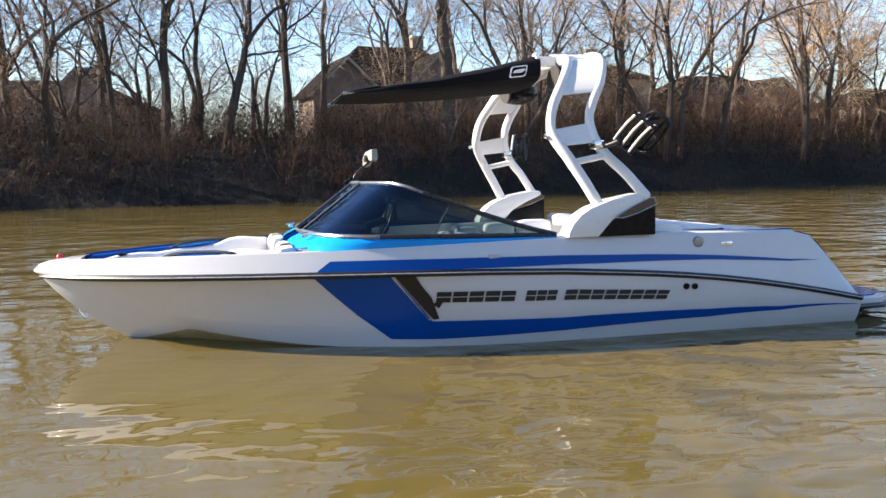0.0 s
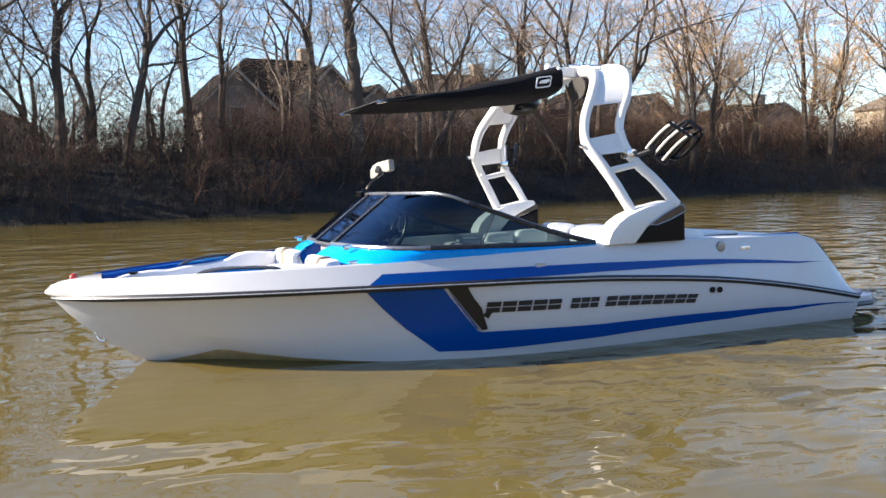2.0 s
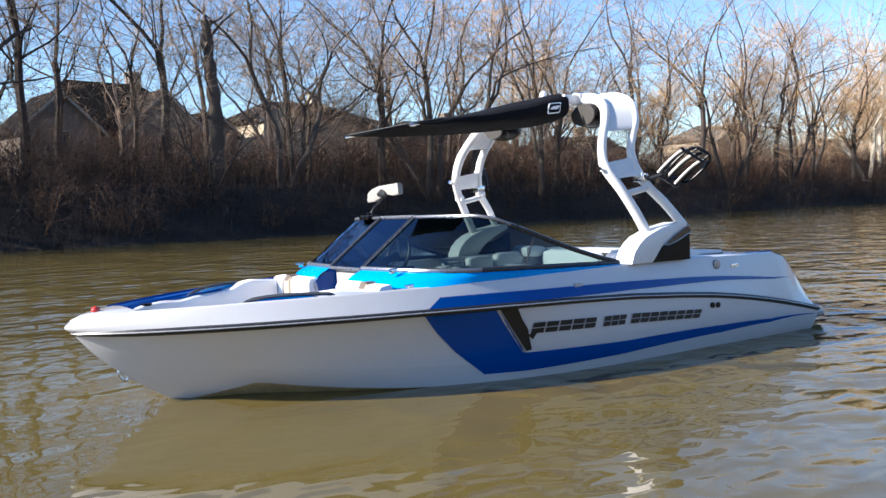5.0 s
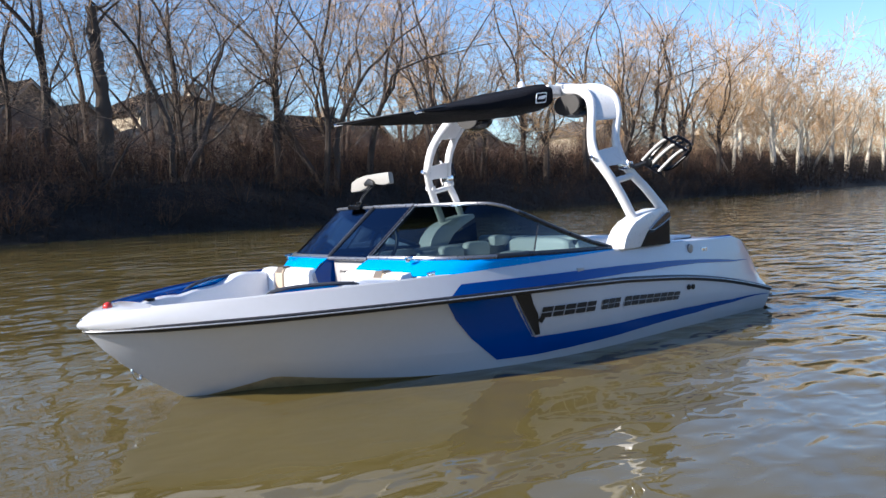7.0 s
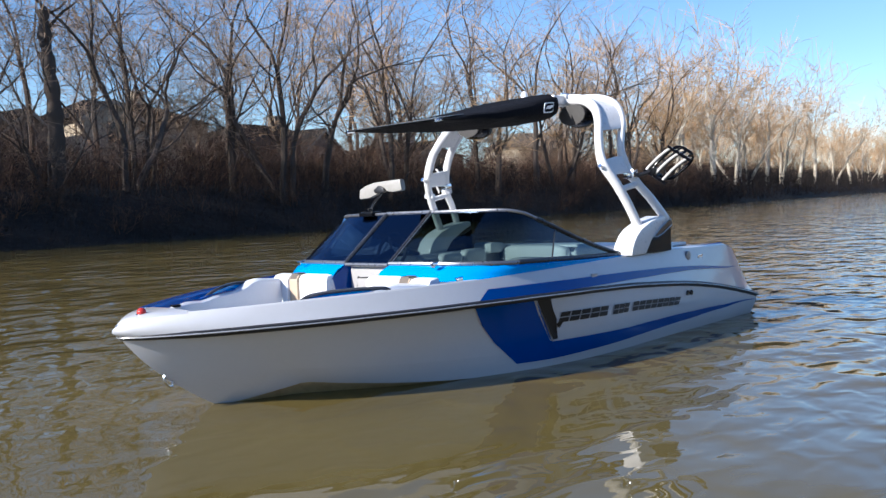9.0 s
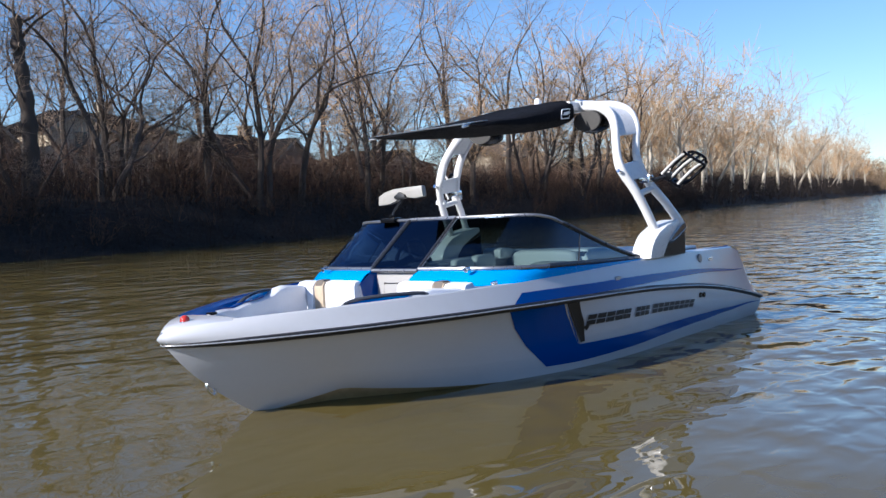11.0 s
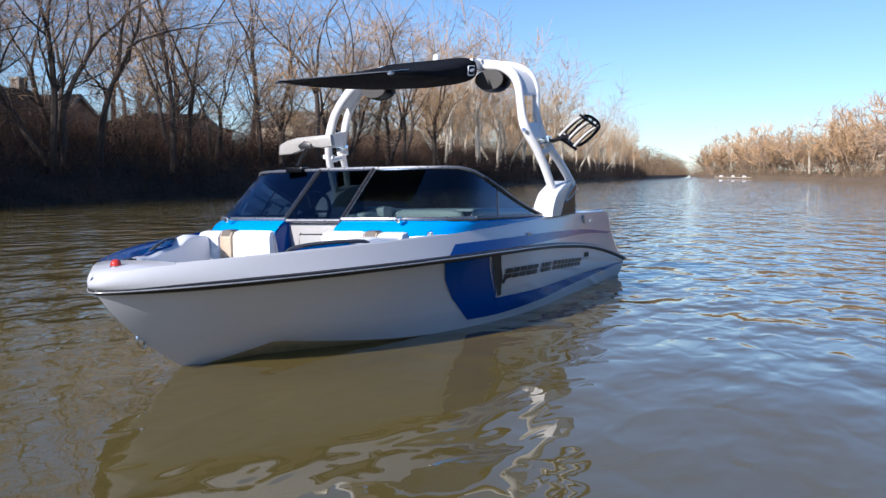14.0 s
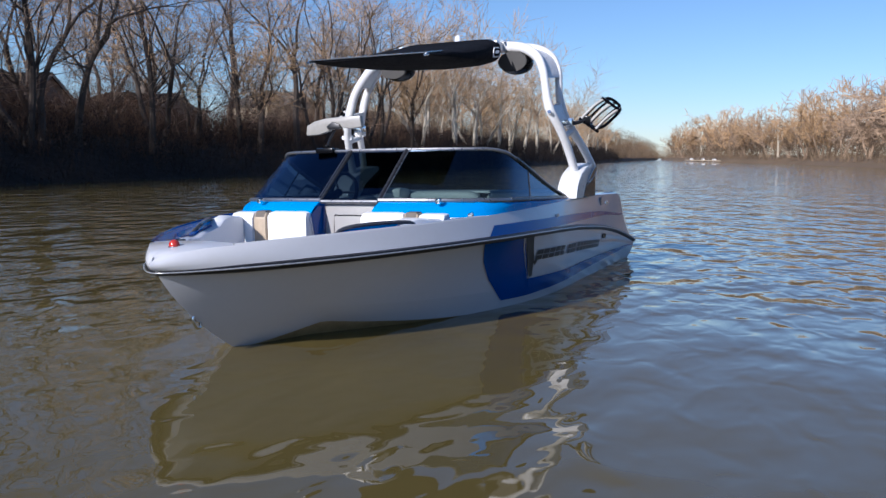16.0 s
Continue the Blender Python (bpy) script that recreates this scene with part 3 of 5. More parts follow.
        bm = prism_bm([(-1.465, 0.563 * s, 0.42), (-1.465, 0.563 * s, 0.68), (-1.44, 0.563 * s, 0.720), (-1.36, 0.563 * s, 0.726), (-1.28, 0.563 * s, 0.42)], (0, 0.10 * s, 0))
        part("backrest_stripe", bm, TAN, boat, "tan stripe of the backrest", bevel=0.01)
        bm = prism_bm([(-1.462, 0.573 * s, 0.685), (-1.44, 0.573 * s, 0.728), (-1.37, 0.573 * s, 0.732), (-1.37, 0.573 * s, 0.715)], (0, 0.08 * s, 0))
        part("strap", bm, DARK_TAN, boat, "dark brown strap")
        bm = prism_bm([(-1.48, 0.667 * s, 0.42), (-1.48, 0.667 * s, 0.675), (-1.45, 0.667 * s, 0.716), (-1.36, 0.667 * s, 0.725), (-1.28, 0.667 * s, 0.42)], (0, 0.20 * s, 0))
        part("backrest", bm, VINYL, boat, "white vinyl backrest", bevel=0.04)
    # bow nose deck
    rows = []
    for u in [q for q in US if q <= 0.055]:
        x, y, z = gun_point(u)
        rows.append([(x, y * k, z + 0.012 * (1 - k * k)) for k in (1, 0.6, 0.2, -0.2, -0.6, -1)])
    part("nose_deck", grid_bm(rows), WHITE, boat)
    nl = tube_bm([(-3.07, 0.0, 0.60), (-3.07, 0.0, 0.638)], 0.032, 14)
    part("light_base", nl, CHROME, boat, "chrome base of the bow light")
    bm = bmesh.new()
    bmesh.ops.create_uvsphere(bm, u_segments=14, v_segments=8, radius=0.029, matrix=Matrix.Translation((-3.07, 0, 0.645)))
    part("bow_light", bm, RED, boat, "red bow navigation light")
    # floor of bow and cockpit, and inside walls
    xs = [-2.2 + 0.2 * i for i in range(24)]
    edge = [(x, min(max(-chine_point((x + 2.57) / 5.69)[1] - 0.10, 0.02), 0.92)) for x in xs]
    part("sole", prism_bm([(x, -y, 0.10) for x, y in edge] + [(x, y, 0.10) for x, y in edge[::-1]], (0, 0, 0.04)), MAT_FLOOR, boat, "grey deck mat")
    for s in (1, -1):
        bm = tube_bm([(-1.96, 0.62 * s, 0.49), (-1.96, 0.62 * s, 0.515)], 0.045, 16)
        part("cup_holder", bm, GLOSS_BLACK, boat, "black cup holder", bevel=0.004)
    part("bow_hatch", box_bm(-2.35, -1.62, -0.30, 0.30, 0.30, 0.34), BLUE, boat, "blue mat on the bow step", bevel=0.01)
    # passage door between the consoles
    bm = box_bm(-1.22, -1.19, -0.245, 0.20, 0.10, 0.775)
    door = part("passage_door", bm, PANEL, boat, "pale grey passage door", bevel=0.008)
    part("door_panel", box_bm(-1.229, -1.221, -0.17, 0.12, 0.30, 0.68), PANEL, door, "", bevel=0.006)
    # black tube stands in for the shadow line round the door's inset
    edge = smooth_path([(-1.2225, -0.17, 0.32), (-1.2225, -0.17, 0.62), (-1.2225, -0.15, 0.675), (-1.2225, -0.10, 0.688), (-1.2225, 0.08, 0.688), (-1.2225, 0.12, 0.66), (-1.2225, 0.125, 0.32)], 4)
    part("inset_shadow_line", tube_bm(edge, 0.0045, 6), BLACK, door, "dark tube drawn as the shadow line round the inset")
    latch = part("door_latch", box_bm(-1.236, -1.224, -0.145, -0.105, 0.40, 0.46), CHROME, door, "small chrome latch", bevel=0.006)
    part("latch_pull", tube_bm([(-1.242, -0.125, 0.415), (-1.242, -0.125, 0.445)], 0.007, 8), BLACK, latch)
    part("door_latch", box_bm(-1.240, -1.229, -0.12, -0.09, 0.46, 0.56), GLOSS_BLACK, door, "black latch", bevel=0.003)


build_interior()

# windshield lines: base and top, from the middle round to the rear end on one side
WS = [((-1.255, 0.0, 0.800), (-0.775, 0.0, 1.165)), ((-1.25, 0.265, 0.800), (-0.775, 0.265, 1.165)), ((-1.225, 0.52, 0.800), (-0.75, 0.50, 1.165)),
      ((-1.17, 0.78, 0.797), (-0.70, 0.74, 1.163)), ((-1.06, 0.97, 0.793), (-0.63, 0.90, 1.157)), ((-0.90, 1.07, 0.787), (-0.54, 0.985, 1.130)),
      ((-0.70, 1.105, 0.783), (-0.44, 1.02, 1.087)), ((-0.40, 1.125, 0.776), (-0.24, 1.055, 1.010)), ((0.0, 1.14, 0.765), (0.08, 1.09, 0.892)),
      ((0.30, 1.145, 0.757), (0.32, 1.12, 0.815)), ((0.53, 1.15, 0.750), (0.535, 1.148, 0.757))]


CENTRE = {-1: 0.265, 1: 0.215}


def build_windshield():
    def p(i, k, s, out=0.0):
        a, b = (Vector(q) for q in WS[i])
        q = a.lerp(b, k)
        if i == 1:
            q.y = CENTRE[s]
        return (q.x - out * 0.6, (q.y + out * 0.5) * s, q.z)
    for s in (-1, 1):
        # blue cowl under the glass, from the front round the corner and aft to the tower foot
        rows = []
        for i in range(1, len(WS)):
            b = Vector(WS[i][0])
            if i == 1:
                b.y = CENTRE[s]
            ui = (b.x + 3.22) / 6.34
            g = Vector(gun_point(max(ui, 0.30)))
            t = min(1.0, max(0.0, (i - 3) / 3.0))
            low_front = Vector((b.x - 0.17, -b.y * 1.0, 0.685))
            low_side = Vector((b.x, g.y, g.z))
            low = low_front.lerp(low_side, t)
            top = Vector((b.x - 0.012, -b.y - 0.008, b.z - 0.012))
            mid = low.lerp(top, 0.6) + Vector((-0.012 * (1 - t), -0.012 * t, 0.008))
            rows.append([(q.x, -q.y * s, q.z) for q in (low, low.lerp(mid, 0.5), mid, top)])
        # the cowl's sunlit tone is in its colour
        part("cowl", grid_bm(rows), CYAN, boat, "glossy blue cowl below the windshield, sunlight put into its colour")
        # underside of the cowl and console wall on the passage
        wall = [(-1.42, CENTRE[s] * s, 0.68), (-1.25, CENTRE[s] * s, 0.79), (-0.80, CENTRE[s] * s, 0.79), (-0.80, CENTRE[s] * s, 0.06), (-1.30, CENTRE[s] * s, 0.06)]
        part("console_wall", prism_bm(wall, (0, 0.02 * s, 0)), BLUE, boat, "blue console side wall")
        part("dash_top", prism_bm([(-1.24, 0.28 * s, 0.785), (-1.17, 0.76 * s, 0.783), (-0.9, 1.04 * s, 0.775), (-0.6, 1.06 * s, 0.77), (-0.62, 0.28 * s, 0.76)], (0, 0, -0.03)), CANVAS, boat, "dark dash top")
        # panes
        # one kind of glass; starboard front darkened in colour for its reflection
        for a, b, tint in ((1, 7, REFLECT_DARK_GLASS if s > 0 else MID_GLASS), (7, 10, GLASS)):
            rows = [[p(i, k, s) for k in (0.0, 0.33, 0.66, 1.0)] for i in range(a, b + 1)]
            part("windshield_pane", grid_bm(rows), tint, boat, "tinted windshield pane, reflections put into its colour").visible_shadow = False
        # frames
        base = smooth_path([p(i, 0, s) for i in range(1, len(WS))], 3)
        part("windshield_base_frame", tube_bm(base[:15], 0.017, 8), ALU, boat, "satin aluminium base frame")
        part("windshield_base_frame", tube_bm(base[14:], 0.020, 8), FRAME, boat, "black base frame")
        top = smooth_path([p(i, 1, s) for i in range(1, len(WS))], 3)
        part("windshield_top_frame", tube_bm(top[:16], 0.013, 8), ALU, boat, "satin aluminium top frame")
        part("windshield_top_frame", tube_bm(top[15:], 0.019, 8), FRAME, boat, "black top frame")
        post = part("windshield_post", tube_bm([p(1, 0, s), p(1, 1, s)], 0.015, 8), FRAME, boat, "dark windshield post")
        for d in (-0.015, 0.015):
            e = [Vector(p(1, 0, s, 0.02)) + Vector((0, d, 0)), Vector(p(1, 1, s, 0.02)) + Vector((0, d, 0))]
            part("post_edge", tube_bm(e, 0.004, 6), ALU, post)
        part("windshield_post", tube_bm([p(7, 0, s), p(7, 1, s)], 0.006, 8), FRAME, boat)
        # small cleats on cowl and side deck
        for x, y, z in ((-1.27, 0.74, 0.80), (-1.30, 0.99, 0.705))[:2 if s < 0 else 1]:
            c = part("cleat", box_bm(x - 0.022, x + 0.022, y * s - 0.016, y * s + 0.016, z - 0.022, z + 0.012), CHROME, boat, "chrome clip", bevel=0.006)
            part("clip_pin", tube_bm([(x - 0.04, y * s, z + 0.008), (x + 0.03, y * s, z + 0.014)], 0.006, 8), CHROME, c)
    # walk-through pane darkened the same way
    rows = [[Vector((WS[0][0][0] + (WS[0][1][0] - WS[0][0][0]) * k, y, WS[0][0][2] + (WS[0][1][2] - WS[0][0][2]) * k)) for k in (0, 0.5, 1)] for y in (-0.26, 0, 0.21)]
    part("windshield_pane", grid_bm(rows), REFLECT_DARK_GLASS, boat, "tinted walk-through pane, dark reflection put into its colour").visible_shadow = False
    part("windshield_base_frame", tube_bm([(-1.255, -0.26, 0.79), (-1.255, 0.21, 0.79)], 0.015, 8), ALU, boat)
    part("windshield_top_frame", tube_bm([(-0.775, -0.27, 1.167), (-0.775, 0.22, 1.167)], 0.015, 8), ALU, boat)


build_windshield()


def build_mirror():
    stem = smooth_path([(-0.74, 0.46, 1.17), (-0.70, 0.465, 1.25), (-0.60, 0.475, 1.33), (-0.575, 0.475, 1.365)])
    clamp = part("mirror_clamp", box_bm(-0.81, -0.69, 0.37, 0.53, 1.150, 1.192), GLOSS_BLACK, boat, "black mirror clamp", bevel=0.014)
    part("clamp_bolt", tube_bm([(-0.755, 0.45, 1.19), (-0.755, 0.45, 1.215)], 0.022, 12), GLOSS_BLACK, clamp, bevel=0.005)
    part("mirror_arm", tube_bm(stem, 0.009, 8), BLACK, boat, "black mirror arm")
    # the housing: a slanting end, a straight top and a notch above the arm
    out = [(-0.60, 0.745, 1.302), (-0.60, 0.735, 1.385), (-0.60, 0.66, 1.418), (-0.60, 0.56, 1.438), (-0.60, 0.40, 1.447), (-0.60, 0.235, 1.452), (-0.60, 0.22, 1.358), (-0.60, 0.32, 1.348), (-0.60, 0.40, 1.358), (-0.60, 0.475, 1.38), (-0.60, 0.53, 1.332), (-0.60, 0.62, 1.308)]
    body = part("mirror_body", prism_bm(out, (0.055, 0, 0)), MIRROR_SHELL, boat, "pale wide rear-view mirror housing", bevel=0.014)
    part("mirror_glass", prism_bm([(-0.543, y, z) for x, y, z in ((0, 0.72, 1.345), (0, 0.71, 1.38), (0, 0.56, 1.422), (0, 0.26, 1.435), (0, 0.245, 1.39), (0, 0.46, 1.405))], (0.002, 0, 0)), MIRROR, body, "mirror glass")
    part("mirror_swivel", prism_bm([(-0.625, 0.40, 1.352), (-0.625, 0.415, 1.385), (-0.625, 0.475, 1.41), (-0.625, 0.535, 1.372), (-0.625, 0.52, 1.345)], (0.05, 0, 0)), BLACK, body, "black swivel under the housing", bevel=0.008)


build_mirror()

# the tower: two tubes on each side joined by rungs and panels
FRONT = [(0.90, 1.155, 0.93), (0.873, 1.143, 0.97), (0.77, 1.115, 1.15), (0.662, 1.075, 1.325), (0.572, 1.015, 1.48), (0.565, 0.98, 1.58), (0.60, 0.95, 1.72), (0.68, 0.905, 1.86), (0.76, 0.83, 1.99), (0.82, 0.70, 2.08), (0.85, 0.52, 2.115), (0.86, 0.25, 2.13), (0.86, 0.0, 2.135)]
REAR = [(1.235, 1.215, 1.015), (1.205, 1.206, 1.05), (1.08, 1.15, 1.21), (0.96, 1.10, 1.335), (0.885, 1.045, 1.47), (0.865, 1.005, 1.62), (0.91, 0.985, 1.76), (0.975, 0.96, 1.88), (1.03, 0.88, 2.02), (1.06, 0.74, 2.10), (1.07, 0.55, 2.13), (1.07, 0.25, 2.14), (1.07, 0.0, 2.14)]


def build_tower():
    for s in (-1, 1):
        f = smooth_path([(x, y * s, z) for x, y, z in FRONT], 4)
        r = smooth_path([(x, y * s, z) for x, y, z in REAR], 4)
        arm = part("tower_leg", tube_bm(f, [0.042 + 0.012 * max(0, (k - 26) / 22) for k in range(len(f))], 12, 0.85), TOWER, boat, "white powder-coated front tower leg")
        part("tower_leg", tube_bm(r, [0.039 + 0.010 * max(0, (k - 26) / 22) for k in range(len(r))], 12, 0.85), TOWER, boat, "white powder-coated rear tower leg")

        def span(i0, i1, j0, j1, name, thick):
            a = [f[k] for k in range(i0, i1 + 1)]
            b = [r[k] for k in range(j0, j1 + 1)]
            n = max(len(a), len(b))
            bm = bmesh.new()
            va, vb = [], []
            for k in range(n):
                pa = a[round(k * (len(a) - 1) / (n - 1))]
                pb = b[round(k * (len(b) - 1) / (n - 1))]
                va.append([bm.verts.new(pa + Vector((0, o, 0))) for o in (-thick, thick)])
                vb.append([bm.verts.new(pb + Vector((0, o, 0))) for o in (-thick, thick)])
            for k in range(n - 1):
                bm.faces.new((va[k][0], vb[k][0], vb[k + 1][0], va[k + 1][0]))
                bm.faces.new((va[k][1], va[k + 1][1], vb[k + 1][1], vb[k][1]))
            for k in (0, n - 1):
                bm.faces.new((va[k][0], va[k][1], vb[k][1], vb[k][0]))
            return part(name, bm, TOWER, boat, bevel=0.004)
        span(14, 18, 15, 19, "tower_panel", 0.022)
        span(26, 44, 26, 44, "tower_panel", 0.026)
        part("tower_rung", tube_bm([f[11], r[12]], 0.026, 10), TOWER, boat)
        # pivot knob
        k = f[16]
        part("pivot_knob", tube_bm([k + Vector((-0.05, 0, 0)), k + Vector((-0.075, 0, 0.01))], 0.017, 10), CHROME, boat, "chrome pivot knob")
        for q in (f[12], r[13])[:2 if s > 0 else 0]:
            clip = part("leg_clip", box_bm(q.x - 0.02, q.x + 0.02, q.y - 0.055, q.y + 0.055, q.z - 0.022, q.z + 0.022), TOWER, boat, "small white clip on the leg", bevel=0.008)
            part("clip_bolt", tube_bm([q + Vector((0, 0.05, 0)), q + Vector((0, 0.072, 0))], 0.011, 10), CHROME, clip)
        # foot: white fairing, smoked panel and black wedge
        def pod(pts, y0, y1, mat, label, bev, nm):
            bm = prism_bm([(x, y0 * s, z) for x, z in pts], (0, (y1 - y0) * s, 0))
            return part(nm, bm, mat, boat, label, bevel=bev, smooth=mat is TOWER)
        white = [(0.60, 0.735), (0.605, 0.775), (0.64, 0.84), (0.70, 0.90), (0.78, 0.95), (0.95, 1.008), (1.16, 1.045), (1.24, 1.045), (1.262, 1.02), (1.25, 0.998), (1.10, 0.935), (0.95, 0.855), (0.84, 0.735)]
        pod(white, 1.05, 1.232, TOWER, "white tower foot fairing", 0.035, "tower_foot")
        smoke = [(0.965, 0.875), (1.09, 0.945), (1.24, 1.012), (1.285, 1.015), (1.305, 0.965), (1.16, 0.905), (1.03, 0.868)]
        lens = pod(smoke, 1.075, 1.240, LENS, "smoked plastic light lens", 0.012, "foot_lens")
        part("lens_trim", tube_bm([(x, 1.238 * s, z) for x, z in smoke + smoke[:1]], 0.0045, 6), SILVER, lens, "thin silver trim round the lens")
        wedge = [(0.83, 0.735), (0.955, 0.862), (1.03, 0.862), (1.16, 0.90), (1.30, 0.958), (1.30, 0.735)]
        pod(wedge, 1.07, 1.232, GLOSS_BLACK, "black foot wedge", 0.012, "foot_wedge")
        # speaker pod under the arch
        bm = bmesh.new()
        bmesh.ops.create_uvsphere(bm, u_segments=24, v_segments=14, radius=1.0, matrix=Matrix.Translation((0.86, 0.60 * s, 1.965)) @ Matrix.Diagonal((0.19, 0.155, 0.105, 1)))
        for v in bm.verts:
            v.co.x = max(v.co.x, 0.745)
        pod_ob = part("speaker_pod", bm, GLOSS_BLACK, boat, "black tower speaker pod")
        bm = tube_bm([(0.738, 0.60 * s, 1.965), (0.752, 0.60 * s, 1.965)], 0.100, 20, up=(0, 0, 1))
        for v in bm.verts:
            v.co.y = 0.60 * s + (v.co.y - 0.60 * s) * 1.35
            v.co.z = 1.965 + (v.co.z - 1.965) * 0.9
        part("speaker_grille", bm, GRILLE, pod_ob, "grey-brown speaker grille")
        part("speaker_bracket", box_bm(0.84, 0.92, 0.57 * s - 0.03, 0.57 * s + 0.03, 2.04, 2.10), TOWER, pod_ob)
    part("tower_top_plate", box_bm(0.84, 1.09, -0.50, 0.50, 2.12, 2.15), TOWER, boat, "white tower top plate", bevel=0.01)
    light = part("anchor_light", tube_bm([(0.80, -0.05, 2.135), (0.80, -0.05, 2.165), (0.80, -0.05, 2.185)], [0.055, 0.050, 0.032], 20), TOWER, boat, "white anchor light on the tower", bevel=0.004)
    part("light_dome", tube_bm([(0.80, -0.05, 2.184), (0.80, -0.05, 2.215), (0.80, -0.05, 2.235), (0.80, -0.05, 2.246)], [0.032, 0.031, 0.024, 0.008], 16), VINYL, light, "milky lamp dome")
    part("tow_pylon", tube_bm([(0.98, -0.12, 2.15), (0.98, -0.12, 2.20), (0.98, -0.12, 2.21)], [0.03, 0.03, 0.05], 12), CHROME, boat)
    # rods of the folded sunshade
    for s in (-1, 1):
        part("shade_rod", tube_bm([(1.05, 0.50 * s, 2.165), (0.74, 0.50 * s, 2.160)], 0.012, 8), CHROME, boat, "thin chrome shade rod")
        part("shade_hinge", box_bm(0.64, 0.86, 0.47 * s - 0.02, 0.47 * s + 0.02, 2.07, 2.15), TOWER, boat, "white shade hinge", bevel=0.01)


build_tower()


def build_shade():
    # folded sunshade in its black cover: thick at the tower, thin in front, cloth slightly slack
    rows = []
    for i in range(25):
        t = i / 24
        x = 0.67 - 1.56 * t
        zt = 2.170 - 0.310 * t - 0.02 * math.sin(math.pi * t)
        thick = 0.205 * (1 - t) ** 0.9 + 0.012
        half = 0.515 + 0.03 * math.sin(math.pi * t)
        ring = []
        for k in range(24):
            a = 2 * math.pi * k / 24
            c, q = math.cos(a), math.sin(a)
            y = half * math.copysign(abs(c) ** 0.35, c)
            z = zt - thick / 2 + thick / 2 * math.copysign(abs(q) ** 0.6, q)
            sag = 0.012 * noise.noise(Vector((x * 3, y * 4, 5.0))) - 0.03 * (1 - abs(c)) * (1 - t) * (q < 0)
            ring.append((x, y, z + sag))
        rows.append(ring)
    bm = grid_bm(rows, close=True)
    for x in (0.67, -0.89):
        ends = [v for v in bm.verts if abs(v.co.x - x) < 1e-4]
        c = sum((v.co for v in ends), Vector()) / len(ends)
        ends.sort(key=lambda v: math.atan2(v.co.z - c.z, v.co.y - c.y))
        bm.faces.new(ends)
    cover = part("sunshade_cover", bm, CANVAS, boat, "black canvas cover of the folded sunshade")
    for s in (-1, 1):
        part("shade_tip", tube_bm([(-0.84, 0.49 * s, 1.862), (-0.93, 0.50 * s, 1.845)], 0.012, 8), CHROME, cover, "bare metal tip")
    lip = box_bm(-0.905, -0.62, -0.505, 0.505, 0.0, 0.006)
    for v in lip.verts:
        t = (0.67 - v.co.x) / 1.56
        v.co.z += 2.170 - 0.310 * t - 0.02 * math.sin(math.pi * min(t, 1)) + 0.004
    part("cover_lip", lip, SMOKE, cover, "grey stiffened front lip")
    # plain emblem patch on the port flank: pale rounded outline
    def patch(w, h, y, mat, nm):
        pts = []
        for cx, cz, a0 in ((w, h, 0), (-w, h, 90), (-w, -h, 180), (w, -h, 270)):
            for k in range(4):
                a = radians(a0 + 30 * k)
                X = cx * 0.75 + 0.02 * math.cos(a)
                Z = cz * 0.7 + 0.014 * math.sin(a)
                pts.append((0.47 + X + Z * 0.25, y, 2.02 + Z + X * 0.12))
        part(nm, prism_bm(pts, (0, 0.006, 0)), mat, cover)
    patch(0.065, 0.045, -0.548, VINYL, "emblem_patch")
    patch(0.052, 0.032, -0.551, CANVAS, "emblem_field")
    part("emblem_mark", prism_bm([(0.42, -0.554, 2.005), (0.44, -0.554, 2.03), (0.52, -0.554, 2.045), (0.525, -0.554, 2.03), (0.49, -0.554, 2.01)], (0, 0.004, 0)), VINYL, cover)


build_shade()


